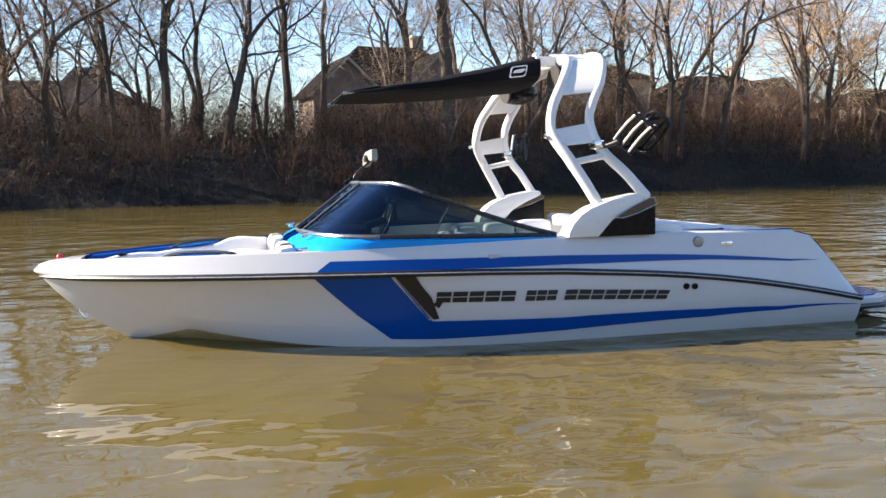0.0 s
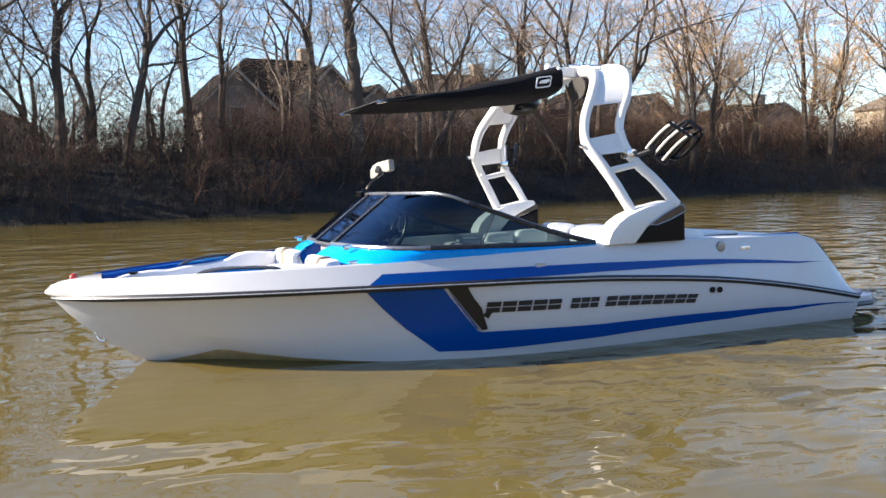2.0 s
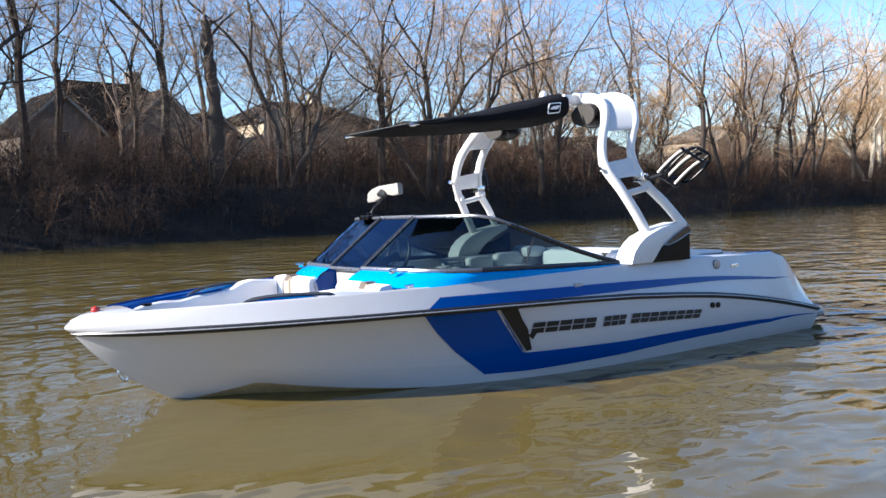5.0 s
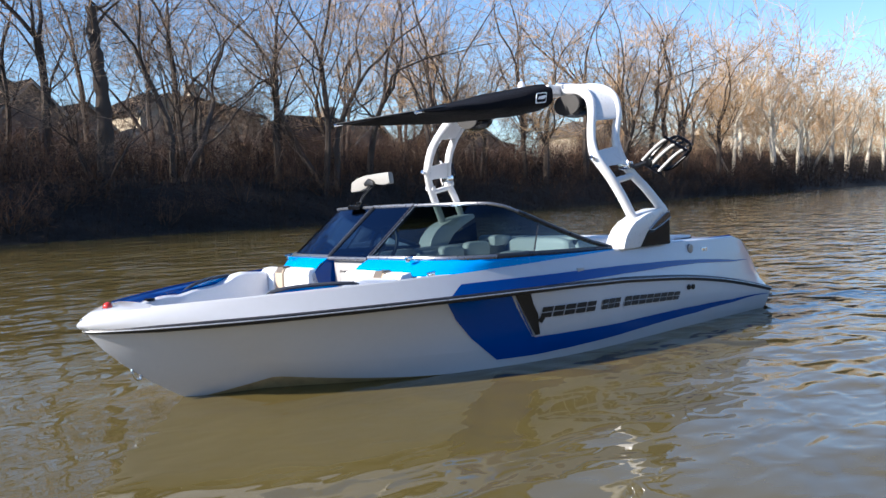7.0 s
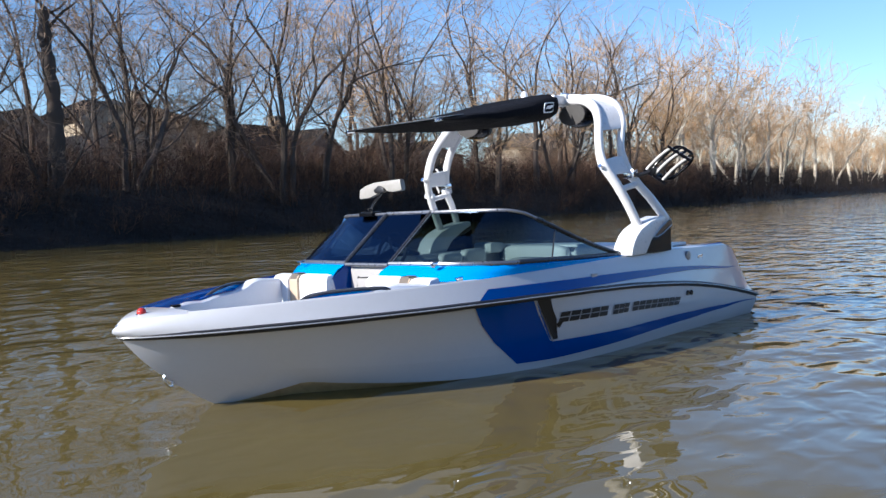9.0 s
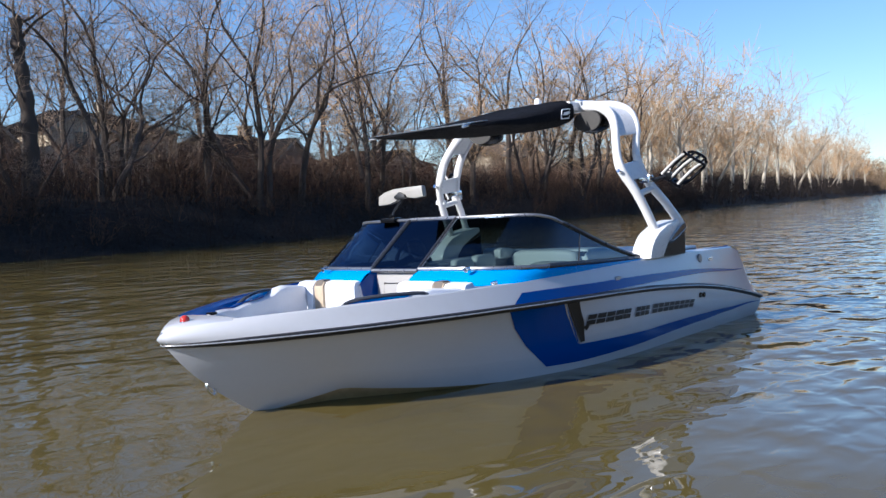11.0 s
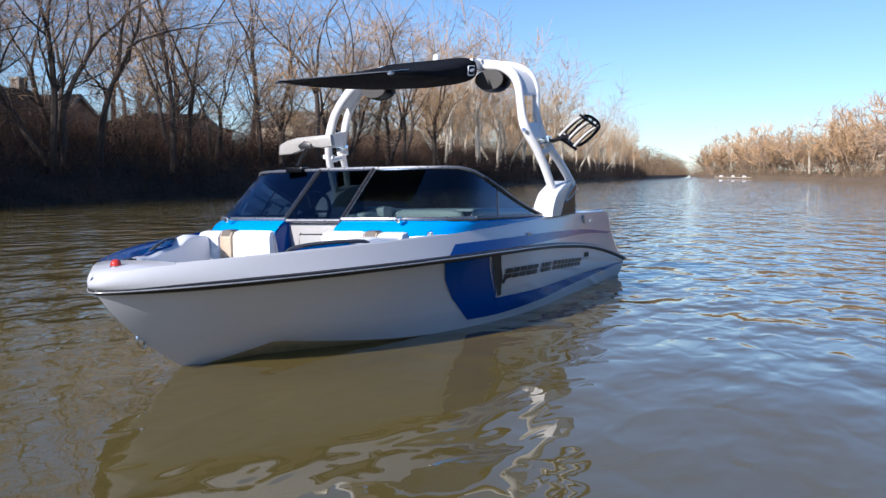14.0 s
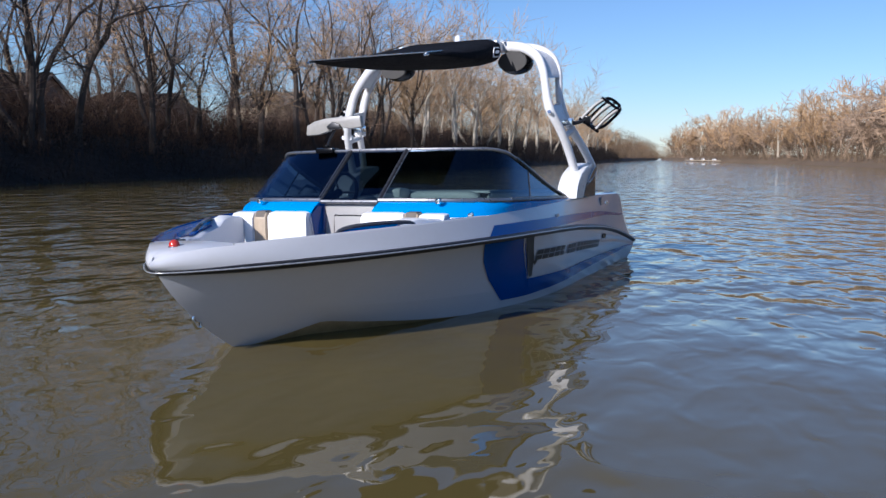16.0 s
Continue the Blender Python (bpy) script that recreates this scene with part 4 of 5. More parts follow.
def build_racks():
    for s in (-1, 1):
        arm = part("board_rack", tube_bm(smooth_path([(0.92, 1.08 * s, 1.40), (0.96, 1.14 * s, 1.41), (1.01, 1.20 * s, 1.435)]), 0.018, 10), BLACK, boat, "black board rack pivot")
        part("rack_plate", box_bm(0.995, 1.035, 1.215 * s - 0.035, 1.215 * s + 0.035, 1.40, 1.47), GLOSS_BLACK, arm, "", bevel=0.01)
        # fingers run outboard, aft and up, stacked outward and down; black ones behind
        f = Vector((0.100, 0.200 * s, 0.20))
        g = Vector((0.022, 0.042 * s, -0.034))
        o = Vector((0.985, 1.165 * s, 1.432))
        for k in range(3):
            a = o + g * k * 1.4
            loop = smooth_path([a, a + f * 0.10 + Vector((0, 0, 0.012)), a + f * 0.55 + Vector((0, 0, 0.018)), a + f * 0.93, a + f * 1.0 + Vector((0.014, 0, -0.012))], 4)
            pad = part("rack_finger", tube_bm(loop, 0.011, 8), RACK, arm, "white rack finger")
            part("finger_pad", tube_bm([q + Vector((0.018, 0, -0.010)) for q in loop[2:]], 0.009, 8), BLACK, pad)
        for t in (0.03, 0.95):
            p0 = o + f * t - g * 0.35
            part("rack_bar", tube_bm([p0, p0 + g * 3.7], 0.014, 8), GLOSS_BLACK, arm, "black rack bar")
        mid = o + f * 0.5 + g * 1.4 + Vector((0.125, 0.0, 0.015))
        oval = []
        for k in range(29):
            q = 2 * math.pi * k / 28
            oval.append(mid + f * 0.52 * math.copysign(abs(math.cos(q)) ** 0.6, math.cos(q)) + g * 1.75 * math.copysign(abs(math.sin(q)) ** 0.6, math.sin(q)))
        part("rack_loop", tube_bm(oval, 0.014, 8), GLOSS_BLACK, arm, "rounded black rack loop")
        for k in (0.6, 2.4):
            p0 = o + g * k + Vector((0.11, 0.0, 0.015))
            part("rack_finger", tube_bm([p0 + f * 0.0, p0 + f * 0.5 + Vector((0, 0, 0.012)), p0 + f * 1.0], 0.011, 8), GLOSS_BLACK, arm, "black rack finger")
        for t in (0.03, 0.95):
            p0 = o + f * t + g * 1.5
            part("rack_bar", tube_bm([p0, p0 + Vector((0.11, 0, 0.015))], 0.013, 8), GLOSS_BLACK, arm, "black rack bar")
        part("clamp", box_bm(0.86, 0.94, 1.07 * s - 0.05, 1.07 * s + 0.05, 1.38, 1.45), CHROME, arm, "chrome clamp", bevel=0.012)


build_racks()


def cushion_bm(x0, x1, y0, y1, z0, z1):
    """A stuffed pad: rounded on all sides, fuller in the middle than at its foot."""
    bm = bmesh.new()
    c = Vector(((x0 + x1) / 2, (y0 + y1) / 2, (z0 + z1) / 2))
    h = Vector(((x1 - x0) / 2, (y1 - y0) / 2, (z1 - z0) / 2))
    bmesh.ops.create_uvsphere(bm, u_segments=24, v_segments=16, radius=1.0)
    for v in bm.verts:
        p = [math.copysign(abs(q) ** 0.42, q) for q in v.co]
        full = 1 - 0.07 * max(0.0, -p[2])
        v.co = (c.x + p[0] * h.x * full, c.y + p[1] * h.y * full, c.z + p[2] * h.z)
    return bm


def build_cockpit():
    # aft deck, sun pad and seats
    for s in (-1, 1):
        rows = []
        for u in [q for q in US if 0.555 <= q <= 0.925]:
            x, y, z = gun_point(u)
            rows.append([(x, y * s, z), (x, (y + 0.02) * s, z + 0.012), (x, (y + 0.20) * s, z + 0.016), (x, (y + 0.215) * s, z), (x, (y + 0.22) * s, z - 0.6)])
        part("aft_side_deck", grid_bm(rows), WHITE, boat)
        rows = []
        for u in [q for q in US if 0.42 <= q <= 0.60]:
            x, y, z = gun_point(u)
            rows.append([(x, y * s, z), (x, (y + 0.03) * s, z + 0.012), (x, (y + 0.12) * s, z + 0.012), (x, (y + 0.14) * s, z - 0.5)])
        part("cockpit_side", grid_bm(rows), VINYL, boat)
        # raised corner pad
        bm = prism_bm([(1.33, 0.85 * s, 0.70), (1.33, 0.85 * s, 0.80), (1.38, 0.85 * s, 0.815), (1.50, 0.85 * s, 0.81), (1.585, 0.85 * s, 0.795), (1.61, 0.85 * s, 0.76), (1.61, 0.85 * s, 0.70)], (0, 0.24 * s, 0))
        part("corner_pad", bm, VINYL, boat, "white vinyl corner pad", bevel=0.025)
        part("side_seat", box_bm(0.35, 1.35, 0.55 * s if s > 0 else -0.97, 0.97 * s if s > 0 else -0.55, 0.25, 0.52), VINYL, boat, "white vinyl side bench", bevel=0.04)
        for x0, x1, top, pad in ((0.32, 0.55, 0.715, GREY_VINYL), (0.60, 0.92, 0.745, VINYL), (0.95, 1.30, 0.765, VINYL)):
            back = part("seat_back", cushion_bm(x0, x1, 0.93 * s - 0.055, 0.93 * s + 0.055, 0.50, top), pad, boat, "padded vinyl seat back")
            part("piping", tube_bm([(x0 + 0.03, 0.93 * s - 0.05 * s, 0.535), (x1 - 0.03, 0.93 * s - 0.05 * s, 0.535)], 0.006, 6), BLACK, back, "black piping")
    part("aft_hatch", box_bm(1.62, 2.60, -1.0, 1.0, 0.60, 0.715), VINYL, boat, "white padded engine hatch", bevel=0.03)
    part("sun_pad", box_bm(1.60, 1.96, -1.05, 1.05, 0.748, 0.774), VINYL, boat, "white vinyl sun pad", bevel=0.01)
    # black box put in for the shade of the gap below the pad
    part("pad_gap", box_bm(1.62, 2.00, -1.03, 1.03, 0.70, 0.750), BLACK, boat, "black box in place of the shaded gap under the sun pad")
    part("aft_bench", box_bm(1.12, 1.62, -0.85, 0.85, 0.25, 0.55), VINYL, boat, "white vinyl stern bench", bevel=0.04)
    for y in (-0.45, 0.45):
        part("bench_back", cushion_bm(1.50, 1.66, y - 0.41, y + 0.41, 0.50, 0.775), VINYL, boat, "white vinyl bench back")
    part("deck_seam", box_bm(1.72, 2.55, -1.135, -1.128, 0.727, 0.737), BLUE, boat)
    # driver's seat, wheel and windscreen console
    part("driver_seat", box_bm(-0.10, 0.35, 0.30, 0.80, 0.42, 0.55), VINYL, boat, "white vinyl driver seat", bevel=0.05)
    part("driver_backrest", cushion_bm(0.08, 0.25, 0.32, 0.78, 0.48, 0.70), GREY_VINYL, boat, "grey vinyl driver backrest")
    part("passenger_seat", box_bm(-0.55, 0.05, -0.95, -0.40, 0.40, 0.56), VINYL, boat, "white vinyl passenger seat", bevel=0.05)
    part("passenger_backrest", cushion_bm(-0.10, 0.06, -0.86, -0.44, 0.48, 0.765), GREY_VINYL, boat, "grey vinyl passenger backrest")
    c = Vector((-0.42, 0.55, 0.83))
    ax, ay = Vector((0.35, 0, 0.94)).normalized(), Vector((0, 1, 0))
    ring = [c + (ax * math.cos(a) + ay * math.sin(a)) * 0.17 for a in (2 * math.pi * k / 24 for k in range(25))]
    wheel = part("steering_wheel", tube_bm(ring, 0.016, 8, up=(1, 0.1, 0)), BLACK, boat, "black steering wheel")
    for a in (0.5, 2.6, 4.7):
        part("spoke", tube_bm([c, c + (ax * math.cos(a) + ay * math.sin(a)) * 0.17], 0.012, 6), ALU, wheel)
    part("steering_hub", tube_bm([c, c + Vector((-0.2, 0, -0.06))], 0.035, 10), BLACK, boat)
    part("transom_wall", box_bm(2.40, 2.44, -1.1, 1.1, 0.0, 0.60), WHITE, boat)
    # swim platform
    out = [(3.10, -1.12, 0.075), (3.45, -1.10, 0.075), (3.66, -0.95, 0.075), (3.74, -0.6, 0.075), (3.76, 0, 0.075), (3.74, 0.6, 0.075), (3.66, 0.95, 0.075), (3.45, 1.10, 0.075), (3.10, 1.12, 0.075)]
    plat = part("swim_platform", prism_bm(out, (0, 0, 0.055)), WHITE, boat, "white swim platform", bevel=0.012)
    out2 = [(3.15, -1.02, 0.134), (3.44, -1.01, 0.134), (3.60, -0.88, 0.134), (3.67, -0.55, 0.134), (3.68, 0, 0.134), (3.67, 0.55, 0.134), (3.60, 0.88, 0.134), (3.44, 1.01, 0.134), (3.15, 1.02, 0.134)]
    part("platform_mat", prism_bm(out2, (0, 0, 0.006)), BLUE, plat, "blue platform mat")
    part("platform_edge", tube_bm([(x, y, 0.06) for x, y, z in out], 0.022, 8), BLACK, plat, "black platform edge")


build_cockpit()

# ---- houses behind the trees ----


def house(x, y, z, width, depth, eave, ridge, wall_mat, roof_mat, turn=0.0, gables=(), windows=3, chimney=True, label=""):
    """A house with a hipped or gabled roof; the river side is at -y. gables: (offset, width, ridge height)."""
    h = new("house")
    h.matrix_basis = pose(x, y, z, 0, 0, turn)
    tagged(h, label or "brown brick house with a shingled roof behind bare trees", "house", "houses behind the bank")
    w, d = width / 2, depth / 2
    part("wall", box_bm(-w, w, -d, d, -1, eave), wall_mat, h)
    bm = bmesh.new()
    o = 0.4
    vs = [bm.verts.new(p) for p in ((-w - o, -d - o, eave), (w + o, -d - o, eave), (w + o, d + o, eave), (-w - o, d + o, eave), (-w * 0.45, 0, ridge), (w * 0.45, 0, ridge))]
    for f in ((0, 1, 5, 4), (2, 3, 4, 5), (1, 2, 5), (3, 0, 4), (3, 2, 1, 0)):
        bm.faces.new([vs[i] for i in f])
    part("roof", bm, roof_mat, h, smooth=False)
    for off, gw, gh in gables:
        g = gw / 2
        part("gable_wall", prism_bm([(off - g, -d - 0.9, -1), (off + g, -d - 0.9, -1), (off + g, -d - 0.9, eave), (off, -d - 0.9, gh), (off - g, -d - 0.9, eave)], (0, 0.9 + d * 0.9, 0)), wall_mat, h)
        e = 0.35
        slope = (gh - eave) / g
        for s in (-1, 1):
            a = [(off + s * (g + e), -d - 1.2, eave - e * slope), (off, -d - 1.2, gh), (off, 0, gh), (off + s * (g + e), 0, eave - e * slope)]
            part("gable_roof", prism_bm(a, (0, 0, 0.16)), roof_mat, h, smooth=False)
            part("barge_board", prism_bm([(off + s * (g + e), -d - 1.22, eave - e * slope - 0.1), (off, -d - 1.22, gh - 0.1), (off, -d - 1.22, gh + 0.12), (off + s * (g + e), -d - 1.22, eave - e * slope + 0.12)], (0, 0.05, 0)), TRIM, h)
        win = part("window", box_bm(off - 0.45, off + 0.45, -d - 0.96, -d - 0.88, eave - 1.5, eave - 0.1), TRIM, h)
        part("pane", box_bm(off - 0.37, off + 0.37, -d - 0.98, -d - 0.955, eave - 1.42, eave - 0.18), PANE, win)
    for i in range(windows):
        wx = -w + (i + 0.5) * width / windows
        for wz in ([0.8, eave - 1.7] if eave > 4 else [0.9]):
            win = part("window", box_bm(wx - 0.5, wx + 0.5, -d - 0.05, -d + 0.02, wz, wz + 1.4), TRIM, h)
            part("pane", box_bm(wx - 0.42, wx + 0.42, -d - 0.075, -d - 0.045, wz + 0.08, wz + 1.32), PANE, win)
    if chimney:
        c = part("chimney", box_bm(w * 0.35, w * 0.35 + 0.8, 0.3, 1.1, eave, ridge + 0.7), wall_mat, h)
        part("chimney_cap", box_bm(w * 0.35 - 0.08, w * 0.35 + 0.88, 0.22, 1.18, ridge + 0.7, ridge + 0.85), TRIM, c)
    return h


house(-12.5, 50, 2.0, 12, 9, 2.2, 4.0, SIDING, ROOF_GREY, -4, [(3.0, 4, 4.2)], 4, label="grey sided house with a low grey roof")
house(9.0, 50, 2.0, 10, 9, 3.0, 6.4, STONE, ROOF, 6, [(-4.3, 4.2, 5.0), (1.6, 5.0, 5.4), (4.8, 3.0, 4.3)], 3, label="large stone house with steep brown gables")
house(21.5, 49, 2.0, 9, 8, 4.0, 5.6, CREAM, ROOF, 0, [(-2.6, 3.6, 5.0)], 3, label="cream house with a brown shingle roof")
house(33.0, 49, 2.0, 11, 8, 2.4, 4.6, STONE, ROOF_GREY, 5, [(2.0, 4, 4.0)], 3, label="low stone house with grey shingles")
house(46.0, 47, 2.0, 8, 8, 2.2, 3.6, SIDING, ROOF, -8, [(0.0, 3.6, 3.3)], 2, label="plain sided house with a brown roof")
house(64.0, 46, 2.0, 6.5, 7, 3.4, 5.0, CREAM, ROOF_PALE, -20, [(0.0, 4.0, 4.7)], 2, False, label="cream house with a tall front gable")
house(96.0, 52, 2.0, 10, 8, 2.8, 4.8, CREAM, ROOF, -10, [(-2.0, 4.0, 4.4)], 3, label="cream house among bare trees")

# ---- trees ----


def limb(acc, rng, p, d, length, radius, level, plan, least):
    """Grows one crooked limb, its side limbs and its end fork: acc[0] wood, acc[1] twigs. plan: side limbs, forks and bend for each level."""
    sides, forks, bend, lift, spread = plan[level]
    steps = (8, 7, 4, 1 if len(plan) == 4 else 2, 1)[level]
    pts, rad = [p.copy()], [radius]
    q, dd = p.copy(), d.copy()
    drift = Vector((rng.uniform(-1, 1), rng.uniform(-1, 1), rng.uniform(-0.4, 0.4))) * bend * 0.45
    for i in range(steps):
        if i == steps // 2:
            drift = -drift * rng.uniform(0.3, 1.3)
        dd = (dd + drift + Vector((rng.uniform(-1, 1), rng.uniform(-1, 1), rng.uniform(-0.8, 0.8))) * bend + Vector((0, 0, lift))).normalized()
        q = q + dd * (length / steps) * rng.uniform(0.8, 1.2)
        pts.append(q.copy())
        rad.append(max(radius * (1 - (i + 1) / steps * (0.35 if level == 0 else 0.62)), least * 0.7))
    acc[0 if level < 3 else 1].append((pts, rad, (7, 5, 3, 3, 3)[level]))
    if level + 1 >= len(plan):
        return
    for k in range(sides + forks):
        t = 1.0 if k >= sides else rng.uniform((0.45, 0.18, 0.12, 0.05)[level], 0.97)
        i = min(int(t * steps), steps - 1)
        at = pts[i].lerp(pts[i + 1], t * steps - i)
        dirn = (pts[i + 1] - pts[i]).normalized()
        side = dirn.cross(Vector((rng.uniform(-1, 1), rng.uniform(-1, 1), rng.uniform(-1, 1)))).normalized()
        if level == 0:
            side = Vector((side.x, side.y, 0.001)).normalized()
        lean = (rng.uniform(0.35, 0.75) if k >= sides else rng.uniform(0.7, 1.7)) * spread
        nd = (dirn + side * lean).normalized()
        shrink = rng.uniform(0.55, 0.75) if k >= sides else rng.uniform(0.22, 0.45)
        r = max(rad[i] * shrink, least)
        ll = length * ((rng.uniform(0.95, 1.35), rng.uniform(0.5, 0.75), rng.uniform(0.5, 0.8), rng.uniform(0.5, 0.9))[level] if k >= sides
                       else (rng.uniform(0.5, 0.95), rng.uniform(0.3, 0.62), rng.uniform(0.35, 0.7), rng.uniform(0.35, 0.8))[level])
        limb(acc, rng, at, nd, ll, r, level + 1, plan, least)


def tubes_mesh(tubes):
    verts, faces = [], []
    for pts, rad, sides in tubes:
        base = len(verts)
        for i, p in enumerate(pts):
            d = (pts[min(i + 1, len(pts) - 1)] - pts[max(i - 1, 0)]).normalized()
            a = d.cross(Vector((0.31, 0.17, 0.93)))
            if a.length < 1e-3:
                a = Vector((1, 0, 0))
            a.normalize()
            b = d.cross(a)
            for k in range(sides):
                g = 2 * math.pi * k / sides
                v = p + (a * math.cos(g) + b * math.sin(g)) * rad[i]
                verts.append((v.x, v.y, v.z))
        for i in range(len(pts) - 1):
            for k in range(sides):
                m = (k + 1) % sides
                faces.append((base + i * sides + k, base + i * sides + m, base + (i + 1) * sides + m, base + (i + 1) * sides + k))
    return verts, faces


SPREADING = ((3, 3, 0.15, 0.0, 0.85), (5, 2, 0.38, 0.04, 0.9), (4, 1, 0.34, 0.0, 0.9), (2, 0, 0.4, 0.0, 1.0), (0, 0, 0.3, 0.0, 1.0))
TALL = ((6, 2, 0.08, 0.05, 0.75), (6, 1, 0.30, 0.07, 0.8), (4, 1, 0.30, 0.03, 0.85), (2, 0, 0.36, 0.0, 1.0), (0, 0, 0.3, 0.0, 1.0))
SPARSE = ((2, 2, 0.17, 0.03, 0.85), (5, 2, 0.36, 0.05, 0.85), (4, 1, 0.34, 0.02, 0.9), (2, 0, 0.36, 0.0, 1.0), (0, 0, 0.3, 0.0, 1.0))
UPRIGHT = ((6, 2, 0.07, 0.05, 0.6), (7, 2, 0.22, 0.06, 0.75), (8, 1, 0.32, 0.02, 0.9), (0, 0, 0.30, 0.0, 1.0))
FORKED = ((3, 2, 0.10, 0.05, 0.65), (5, 2, 0.26, 0.06, 0.8), (7, 1, 0.34, 0.02, 0.9), (0, 0, 0.30, 0.0, 1.0))
FAR_FORM = ((4, 2, 0.09, 0.04, 0.75), (5, 1, 0.24, 0.06, 0.8), (8, 0, 0.34, 0.02, 0.9), (0, 0, 0.30, 0.0, 1.0))


def fit_height(acc, height):
    """Scales the lines of a plant, not their thickness, to the height that it has."""
    k = height / max(p.z for part_lines in acc for line in part_lines for p in line[0])
    return [[([p * k for p in pts], rad, n) for pts, rad, n in lines] for lines in acc]


def make_tree(seed, height, radius, wood, twig, lean, stems, form, least, label):
    """A bare tree: tapered trunk that forks into crooked limbs, and a crown of fine twigs."""
    rng = random.Random(seed)
    acc = ([], [])
    t = new("bare_tree")
    a = rng.uniform(0, 6.28)
    for k in range(stems):
        spread = 0.0 if stems == 1 else rng.uniform(0.14, 0.36)
        g = a + k * 6.28 / stems
        d = Vector((lean + spread * math.cos(g), spread * math.sin(g), 1)).normalized()
        limb(acc, rng, Vector((0.12 * math.cos(g), 0.12 * math.sin(g), -0.3)) * (stems > 1), d, height * (0.55 if form in (TALL, UPRIGHT) else 0.40) * rng.uniform(0.85, 1.1), radius * (1 if stems == 1 else 0.75), 0, form, least)
    acc = fit_height(acc, height)
    v, f = tubes_mesh(acc[0])
    mesh_object("trunk", v, f, wood, t)
    v, f = tubes_mesh(acc[1])
    mesh_object("crown", v, f, twig, t, smooth=False)
    tagged(t, label, "tree", "bare trees along the bank")
    return t


PROTOS = [
    make_tree(1, 13.0, 0.17, BARK, TWIG, 0.03, 1, TALL, 0.0075, "tall bare grey-brown tree on the river bank"),
    make_tree(2, 11.5, 0.17, BARK, TWIG, -0.14, 1, SPREADING, 0.0075, "leaning bare tree on the river bank"),
    make_tree(3, 14.0, 0.13, BARK, TWIG, 0.05, 1, TALL, 0.0075, "slender bare tree on the river bank"),
    make_tree(4, 11.0, 0.17, BARK, TWIG, 0.0, 2, SPARSE, 0.0075, "forked bare tree with spreading limbs"),
    make_tree(5, 9.5, 0.12, BARK, TWIG, 0.10, 3, SPARSE, 0.0075, "many-stemmed bare tree on the bank"),
    make_tree(6, 6.0, 0.07, BARK, TWIG, 0.0, 3, SPARSE, 0.005, "thin bare sapling in the undergrowth"),
]
TAN_PROTOS = [
    make_tree(14, 11.5, 0.18, BARK, PALE_TWIG, -0.06, 2, FORKED, 0.011, "forked bare tree with tan twigs on the bank"),
    make_tree(15, 11.0, 0.17, BARK, PALE_TWIG, 0.05, 1, UPRIGHT, 0.011, "spreading bare tree with tan twigs on the bank"),
]
PALE_PROTOS = [
    make_tree(11, 14.5, 0.22, PALE, PALE_TWIG, 0.03, 1, UPRIGHT, 0.014, "pale-barked bare sycamore lit by the sun"),
    make_tree(12, 13.5, 0.20, PALE, PALE_TWIG, -0.06, 2, FORKED, 0.014, "forked pale-barked bare sycamore"),
    make_tree(13, 12.5, 0.17, PALE, PALE_TWIG, 0.08, 1, UPRIGHT, 0.014, "pale-barked tree with tan twigs"),
]
FAR_PROTOS = [
    make_tree(21, 12.0, 0.24, PALE, PALE_TWIG, 0.05, 1, FAR_FORM, 0.04, "distant pale bare tree lit by the sun"),
    make_tree(22, 11.0, 0.22, TWIG, PALE_TWIG, -0.1, 2, FAR_FORM, 0.04, "distant brown bare tree"),
    make_tree(23, 10.0, 0.18, TWIG, TWIG, 0.1, 3, FAR_FORM, 0.035, "distant bare many-stemmed tree"),
]
first_use = {}


def plant(proto, x, y, z, turn, size):
    m = pose(x, y, z, 0, 0, turn) @ Matrix.Diagonal((size, size, size, 1))
    if proto.name not in first_use:
        first_use[proto.name] = True
        proto.matrix_basis = m
        return proto
    c = copy_thing(proto, Matrix())
    c.matrix_basis = m
    return c


def ground_z(x, y):
    d = y - left_bank(x)
    return lerp_table([(-1, -0.4), (0.25, 0.16), (0.8, 0.5), (1.7, 1.0), (3.0, 1.45), (5.0, 1.75), (9.0, 1.95), (20, 2.2), (45, 2.4)], d) - 0.1


rngt = random.Random(5)
# a broken trunk that still stands
snag = new("broken_trunk")
snag.matrix_basis = pose(5.35, 20.8, 1.2, 0, 0, 0)
tagged(snag, "broken bare trunk without a crown on the bank", "tree", "bare trees along the bank")
rng_snag = random.Random(77)
snag_lines = ([([Vector((0.10 * math.sin(k * 0.21), 0.05 * math.sin(k * 0.33), 0.235 * k)) for k in range(25)], [0.27 - 0.0045 * k + 0.035 * math.sin(k * 1.9) + 0.02 * math.sin(k * 4.3) for k in range(25)], 10)], [])
for k, (h, g, n) in enumerate(((5.5, 0.3, 0.9), (5.6, 2.6, 0.6), (4.6, 4.4, 1.8), (3.7, 1.2, 2.2), (2.9, 3.6, 1.6), (5.0, 5.6, 1.4))):
    limb(snag_lines, rng_snag, Vector((0.1 * math.sin(h * 0.9), 0.0, h)), Vector((math.cos(g), math.sin(g), 0.9)).normalized(), n, 0.06, 2, SPARSE, 0.008)
sv, sf = tubes_mesh(snag_lines[0])
mesh_object("trunk", sv, sf, BARK, snag)
sv, sf = tubes_mesh(snag_lines[1])
mesh_object("ivy", sv, sf, TWIG, snag, smooth=False)
